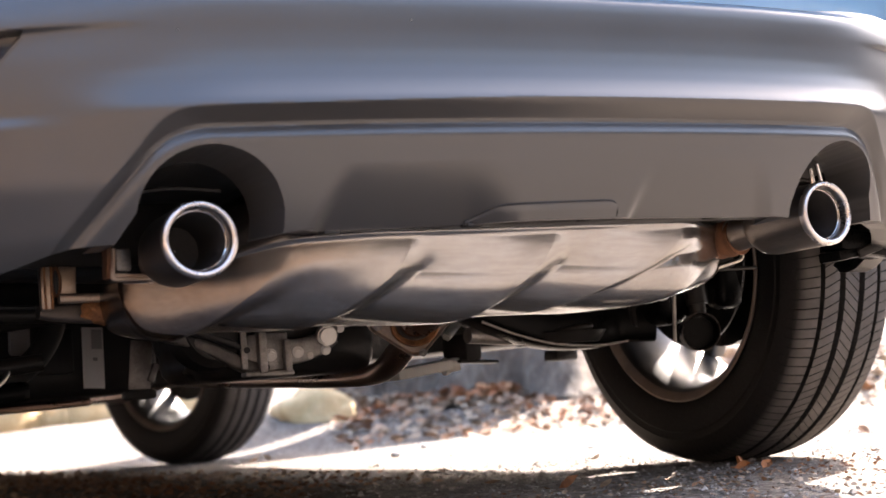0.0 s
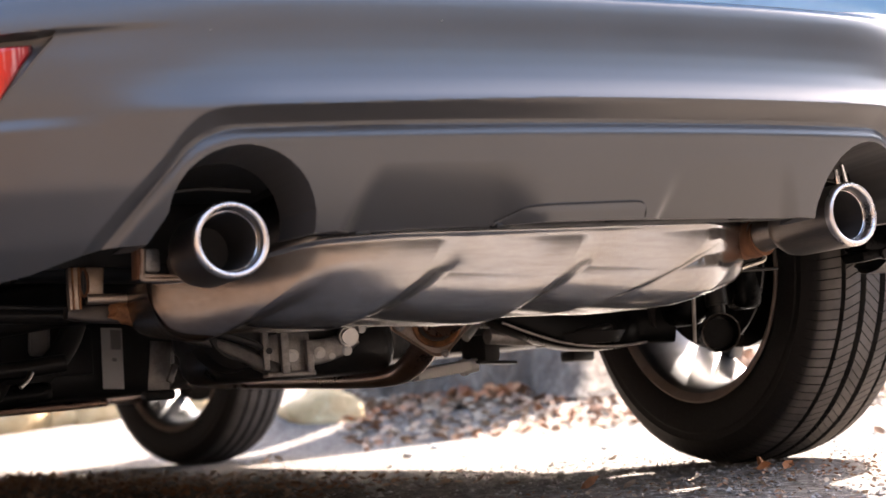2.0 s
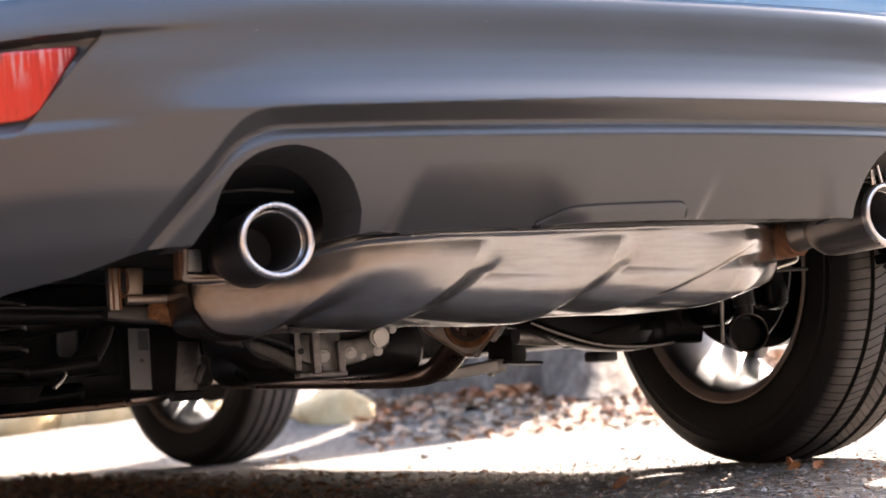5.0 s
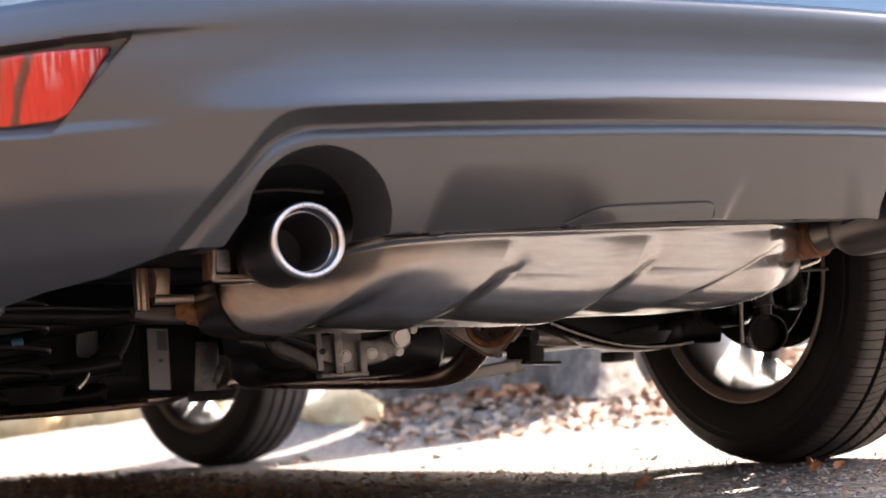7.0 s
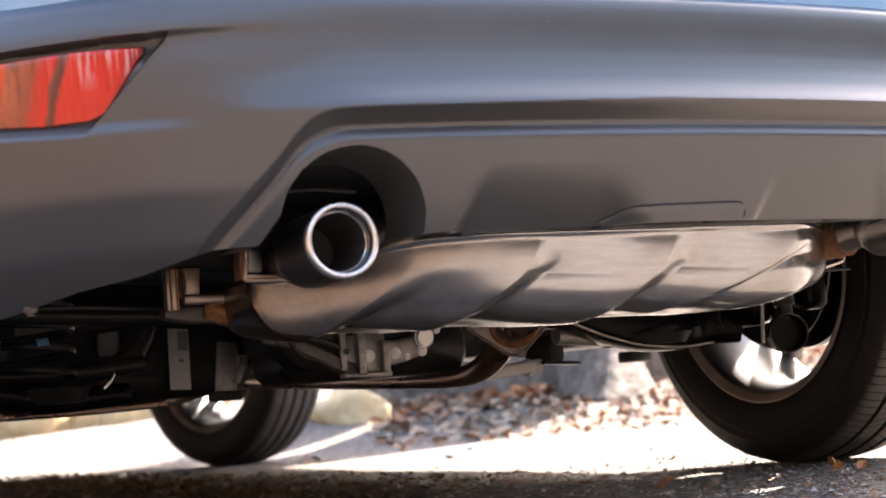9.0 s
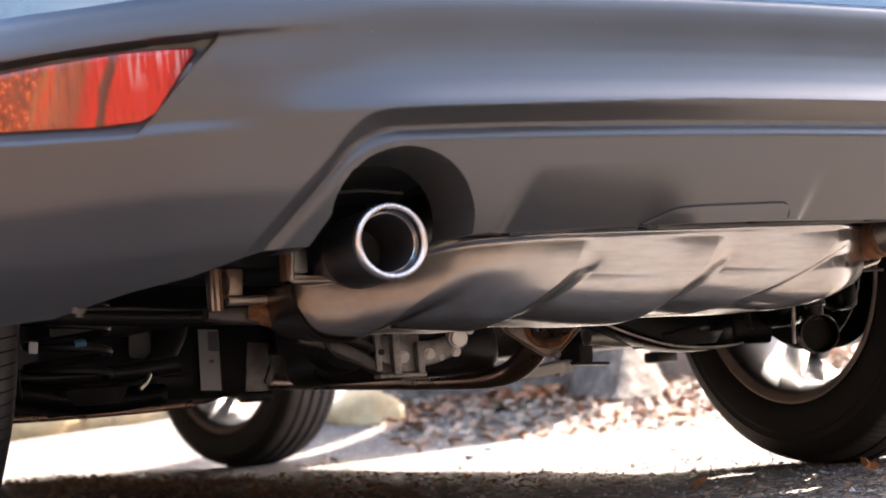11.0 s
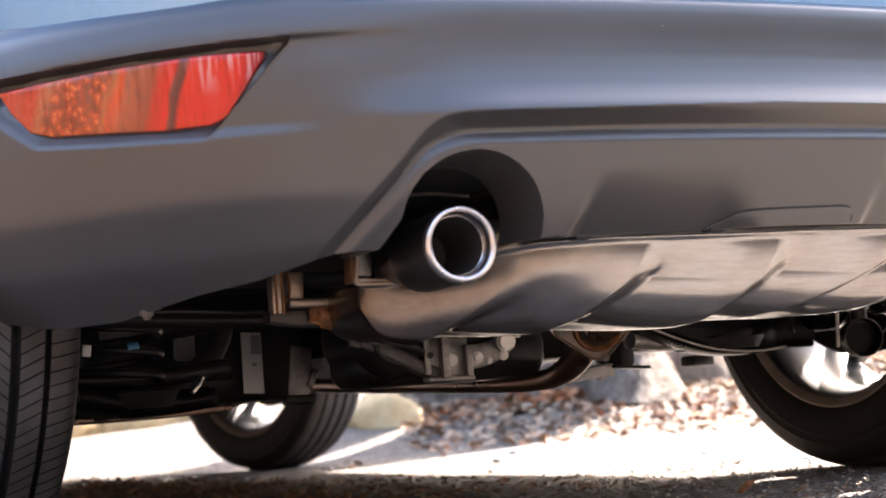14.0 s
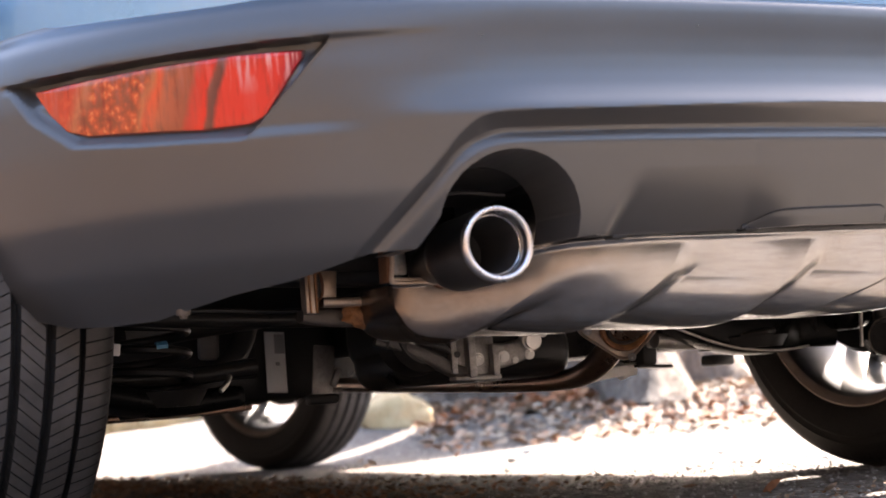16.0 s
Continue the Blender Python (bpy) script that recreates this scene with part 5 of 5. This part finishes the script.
def build_grit():
    base = np.array([(1, 0, 0), (-1, 0, 0), (0, 1, 0), (0, -1, 0), (0, 0, 1), (0, 0, -1)], float)
    tri = [(0, 2, 4), (2, 1, 4), (1, 3, 4), (3, 0, 4), (2, 0, 5), (1, 2, 5), (3, 1, 5), (0, 3, 5)]
    verts, faces = [], []
    for k in range(9000):
        y = rng.uniform(-1.2, 4.0) if k > 5200 else rng.uniform(-1.0, 0.9)
        x, y = set_out(0.62 * y + rng.uniform(-1.2, 1.6), y)
        r = rng.uniform(0.0016, 0.0044) * (1.8 if rng.random() < 0.06 else 1)
        p = base * r * rng.uniform(0.6, 1.3, (6, 1)) * (1, 1, 0.65)
        a = rng.uniform(0, 6.28)
        q = p @ np.array([[math.cos(a), math.sin(a), 0], [-math.sin(a), math.cos(a), 0], [0, 0, 1]])
        n = len(verts)
        z = float(ground_height(np.array(x), np.array(y))) + 0.0045 * noise.noise(Vector((x * 1.3, y * 1.3, 0)))
        verts += [tuple(v) for v in q + (x, y, z + r * 0.2)]
        faces += [tuple(n + i for i in t) for t in tri]
    ob = link("grit", mesh_of("grit", verts, faces, M_GRIT, 0))
    return tagged(ob, "small grey stones loose on the driveway", "gravel", kind="stuff")


def leaf_piece(verts, faces, at, size, yaw, tilt, curl):
    n = len(verts)
    m = pose(*at, tilt, rng.uniform(-35, 35), yaw)
    for u, w in ((-0.5, 0.0), (-0.25, 0.26), (0.1, 0.34), (0.5, 0.0), (0.1, -0.34), (-0.25, -0.26)):
        verts.append(tuple(m @ Vector((u * size, w * size * 1.1, curl * size * (abs(w) * 1.2 + u * u)))))
    a, b = len(verts), len(verts) + 1
    verts += [tuple(m @ Vector((-0.25 * size, 0, 0))), tuple(m @ Vector((0.1 * size, 0, 0)))]
    faces += [(n, a, n + 1), (n + 1, a, b, n + 2), (n + 2, b, n + 3), (n, n + 5, a), (n + 5, n + 4, b, a), (n + 4, n + 3, b)]


def build_litter(count, place, size, name, label, mat=M_LEAF, heap=0.02):
    verts, faces = [], []
    for _ in range(count):
        x, y = set_out(*place())
        z = float(ground_height(np.array(x), np.array(y))) + rng.uniform(0.004, heap)
        leaf_piece(verts, faces, (x, y, z), rng.uniform(*size), rng.uniform(0, 360), rng.uniform(-30, 30), rng.uniform(-0.1, 0.6))
    return tagged(link(name, mesh_of(name, verts, faces, mat, 0)), label, "leaves", kind="stuff")


def on_bank():
    while True:
        x, y = rng.uniform(0.6, 6.5), rng.uniform(1.5, 9)
        d = bank(*set_out(x, y))
        side, deep = (x + 1.157) * 0.884 - (y + 2.67) * 0.468, (x + 1.157) * 0.468 + (y + 2.67) * 0.884
        if side / deep < -0.06:
            continue
        if d > -0.15 and rng.random() < min(1.0, 0.12 + d * 0.7) and d < 3.5:
            return x, y


def on_drive():
    y = rng.uniform(-1.1, 4.5)
    return 0.62 * y + rng.uniform(-0.9, 1.9), y


def crumbs():
    y = rng.uniform(-1.15, -0.35)
    return min(0.62 * y + rng.uniform(-0.9, 1.3), rng.uniform(0.55, 0.95)), y


build_grit()
build_litter(15000, on_bank, (0.018, 0.052), "leaf_litter", "brown and pale dry leaves heaped on the bank")
build_litter(26, on_drive, (0.02, 0.04), "fallen_leaves", "scattered brown dry leaves on the driveway")
build_litter(1700, crumbs, (0.004, 0.0105), "leaf_crumbs", "crumbled brown leaf bits among the gravel")


def tree_foot():
    return rng.normal(2.90, 0.17), rng.normal(4.357, 0.10)


M_LEAF_RED = scattered_material("red_brown_leaves", [(0.0, (0.22, 0.075, 0.03)), (0.4, (0.42, 0.15, 0.05)), (0.75, (0.50, 0.22, 0.09)), (1.0, (0.42, 0.29, 0.19))])
build_litter(300, tree_foot, (0.03, 0.062), "leaf_drift", "red-brown oak leaves drifted against the tree's foot", M_LEAF_RED, 0.045)


def under_car():
    y = rng.uniform(0.2, 3.8)
    return min(0.62 * y + rng.uniform(-1.5, 0.3), rng.uniform(0.1, 0.5)), y


build_litter(2600, under_car, (0.008, 0.021), "leaf_bits", "small torn brown leaves on the shaded gravel")


def single_leaf(at, size, yaw, tilt, label):
    verts, faces = [], []
    leaf_piece(verts, faces, (0, 0, 0.006), size, yaw, tilt, 0.5)
    ob = link("dry_leaf", mesh_of("dry_leaf", verts, faces, M_LEAF_RED, 0))
    ob.location = at
    return tagged(ob, label, "leaf", "dry leaves by the rear wheel")


single_leaf((0.576, -0.300, 0.006), 0.034, 40, 48, "curled orange-brown leaf by the rear tyre")
single_leaf((0.552, -0.335, 0.004), 0.028, 120, -35, "small brown leaf by the rear tyre")
single_leaf((0.602, -0.262, 0.006), 0.030, 75, 55, "upright red-brown leaf against the rear tyre")
single_leaf((0.590, -0.345, 0.004), 0.024, 10, 25, "small brown leaf by the rear tyre")
single_leaf((0.644, -0.58, 0.004), 0.03, 200, 20, "torn brown leaf on the gravel")


def pebble(at, r, label):
    bm = bmesh.new()
    bmesh.ops.create_icosphere(bm, subdivisions=2, radius=r)
    for v in bm.verts:
        v.co = v.co * (1 + 0.25 * noise.noise(v.co * 60 + Vector(at))) * 1.0
        v.co.z *= 0.6
    ob = part("pebble", bm, M_GRIT, None, smooth=60)
    ob.location = at
    return tagged(ob, label, "stone", "pebbles on the drive")


for at, r in (((1.161, 2.023, 0.008), 0.016), ((1.33, 1.25, 0.006), 0.011), ((1.55, 2.6, 0.007), 0.014), ((0.95, 2.7, 0.006), 0.011)):
    pebble((*set_out(at[0], at[1]), at[2]), r * 0.85, "dark pebble on the sunlit driveway")

# ---- woods round the drive ----
def bark_material():
    m, nt, b = material("grey_bark")
    v = coords(nt, (1, 1, 0.32))
    big, fine = noise_tex(nt, v, 11, 6, 0.68), noise_tex(nt, coords(nt), 4, 3)
    base = ramp(nt, big, [(0.36, (0.055, 0.040, 0.030)), (0.52, (0.15, 0.115, 0.088)), (0.66, (0.30, 0.24, 0.185))])
    nt.links.new(mixed(nt, ramp(nt, fine, [(0.45, grey(0.0)), (0.7, grey(0.4))]), base, (0.24, 0.2, 0.165)), b.inputs["Base Color"])
    b.inputs["Roughness"].default_value = 0.92
    bump(nt, b, big, 1.0, 0.09)
    return m


M_BARK = bark_material()


def build_tree(x, y, r, h, seed, label, flare=0.0, limbs=9):
    """A bare tree: tapered trunk with a spread foot, limbs and twigs."""
    rg = np.random.default_rng(seed)
    z0 = float(ground_height(np.array(x), np.array(y))) - 0.05
    tree = thing("tree", label, "tree", "bare trees round the drive", at=(x, y, z0))
    lean = rg.uniform(-0.05, 0.05, 2)
    n, k = 26, 28
    verts = []
    for i in range(n):
        t = (i / (n - 1)) ** 1.6
        z = t * h
        for j in range(k):
            a = 2 * math.pi * j / k
            root = flare * math.exp(-z / 0.24) * (0.55 + 0.45 * math.cos(5 * a + seed) + 0.25 * math.cos(3 * a))
            rr = r * (1 - 0.75 * t) * (1 + root) * (1 + 0.10 * noise.noise(Vector((math.cos(a) * 1.6, math.sin(a) * 1.6, z * 1.5 + seed))))
            verts.append((rr * math.cos(a) + lean[0] * z, rr * math.sin(a) + lean[1] * z, z))
    faces = [(i * k + j, i * k + (j + 1) % k, (i + 1) * k + (j + 1) % k, (i + 1) * k + j) for i in range(n - 1) for j in range(k)]
    link("trunk", mesh_of("trunk", verts, faces, M_BARK, 60), tree)
    bm = bmesh.new()
    for _ in range(limbs):
        z = h * rg.uniform(0.35, 0.95)
        a = rg.uniform(0, 2 * math.pi)
        L = h * rg.uniform(0.15, 0.32)
        p0 = Vector((lean[0] * z, lean[1] * z, z))
        d = Vector((math.cos(a), math.sin(a), rg.uniform(0.4, 1.1))).normalized()
        p1 = p0 + d * L * 0.5 + Vector((*rg.uniform(-0.1, 0.1, 2), 0.05)) * L
        p2 = p0 + d * L + Vector((0, 0, 0.15 * L))
        r0 = r * 0.30
        tube([p0, p1, p2], lambda t: r0 * (1 - 0.85 * t), 8, 6, bm)
        for _ in range(4):
            q0 = p0 + (p2 - p0) * rg.uniform(0.35, 0.95)
            d2 = (d + Vector(rg.uniform(-0.9, 0.9, 3))).normalized()
            tube([q0, q0 + d2 * L * 0.22, q0 + d2 * L * 0.42 + Vector((0, 0, 0.06 * L))], lambda t: r0 * 0.35 * (1 - 0.8 * t), 5, 4, bm)
    part("crown", bm, M_BARK, tree, "bare grey limbs and twigs", smooth=60)
    return tree


build_tree(2.70, 3.63, 0.335, 11.0, 3, "large grey tree trunk with spreading roots on the leafy bank", flare=1.1)
build_tree(2.31, 4.05, 0.21, 10.0, 8, "grey tree trunk behind the large one", flare=0.9)
for k in range(46):
    a = 2 * math.pi * k / 46 + rng.uniform(-0.05, 0.05)
    d = rng.uniform(7.5, 17)
    if -0.1 < a < 1.0:  # open towards the sun
        continue
    x, y = 0.5 + d * math.cos(a), 1.0 + d * math.sin(a)
    if x > 2.0 and -3.0 < y < 9 and d < 11:
        d += 5
        x, y = 0.5 + d * math.cos(a), 1.0 + d * math.sin(a)
    build_tree(x, y, rng.uniform(0.10, 0.24), rng.uniform(8, 13), 20 + k, "bare grey woodland tree on leafy ground", flare=0.25, limbs=6)


def rock(at, size, seed, label, mat):
    bm = bmesh.new()
    bmesh.ops.create_icosphere(bm, subdivisions=4, radius=1.0)
    for v in bm.verts:
        q = v.co * 1.3 + Vector((seed, seed * 2, 0))
        v.co = v.co * (1 + 0.35 * noise.noise(q) + 0.10 * noise.noise(q * 3.2))
        v.co = Vector((v.co.x * size[0], v.co.y * size[1], max(v.co.z, -0.4) * size[2]))
    ob = part("rock", bm, mat, None, smooth=50)
    ob.location = at
    ob.rotation_euler[2] = seed * 1.7
    return tagged(ob, label, "rock", "pale rocks along the drive")


M_ROCK = surface("tan_rock", (0.46, 0.31, 0.14), (0.68, 0.50, 0.28), 0.75, 0.9, scale=9, grain=90, relief=0.7, depth=0.006)
rock((1.66, 3.70, 0.10), (0.20, 0.13, 0.125), 1.0, "tan boulder standing at the drive's edge", M_ROCK)
for i, (x, y, s_) in enumerate(((1.14, 6.25, 0.24), (1.47, 6.35, 0.20), (1.72, 6.42, 0.26), (0.86, 6.6, 0.22), (0.55, 6.85, 0.25), (2.02, 6.2, 0.17), (1.38, 7.0, 0.3), (0.2, 7.1, 0.24), (1.95, 7.0, 0.3))):
    (x, y), s_ = set_out(x, y), s_ * 0.82
    rock((x, y, float(ground_height(np.array(x), np.array(y))) + 0.03), (s_ * 1.2, s_, s_ * 0.9), 2.0 + i, "pale rock in a row along the drive", M_ROCK)


def build_backdrop():
    n = 90
    verts = []
    for z in (-1.0, 3.5, 8.0, 12.0):
        for k in range(n):
            a = 2 * math.pi * k / n
            # nearer and taller on one unseen side, to darken the bumper's reflections
            near = max(0.0, math.cos(a - radians(212))) ** 2
            rr = 42 - 9 * near + 2.5 * noise.noise(Vector((math.cos(a) * 4, math.sin(a) * 4, 0)))
            verts.append((rr * math.cos(a), rr * math.sin(a), z * (1 + 0.35 * near * (z > 0)) + (z > 10) * 3.0 * noise.noise(Vector((math.cos(a) * 9, math.sin(a) * 9, 1)))))
    faces = [(i * n + j, i * n + (j + 1) % n, (i + 1) * n + (j + 1) % n, (i + 1) * n + j) for i in range(3) for j in range(n)]
    m, nt, b = material("distant_woods")
    v = coords(nt, (1, 1, 0.08))
    nt.links.new(ramp(nt, noise_tex(nt, v, 1.3, 6, 0.7), [(0.3, (0.025, 0.021, 0.018)), (0.6, (0.07, 0.058, 0.048)), (0.8, (0.12, 0.10, 0.08))]), b.inputs["Base Color"])
    b.inputs["Roughness"].default_value = 1.0
    return tagged(link("backdrop", mesh_of("backdrop", verts, faces, m, 60)), "brown-grey belt of distant leafless woods", "woods", kind="structure")


build_backdrop()
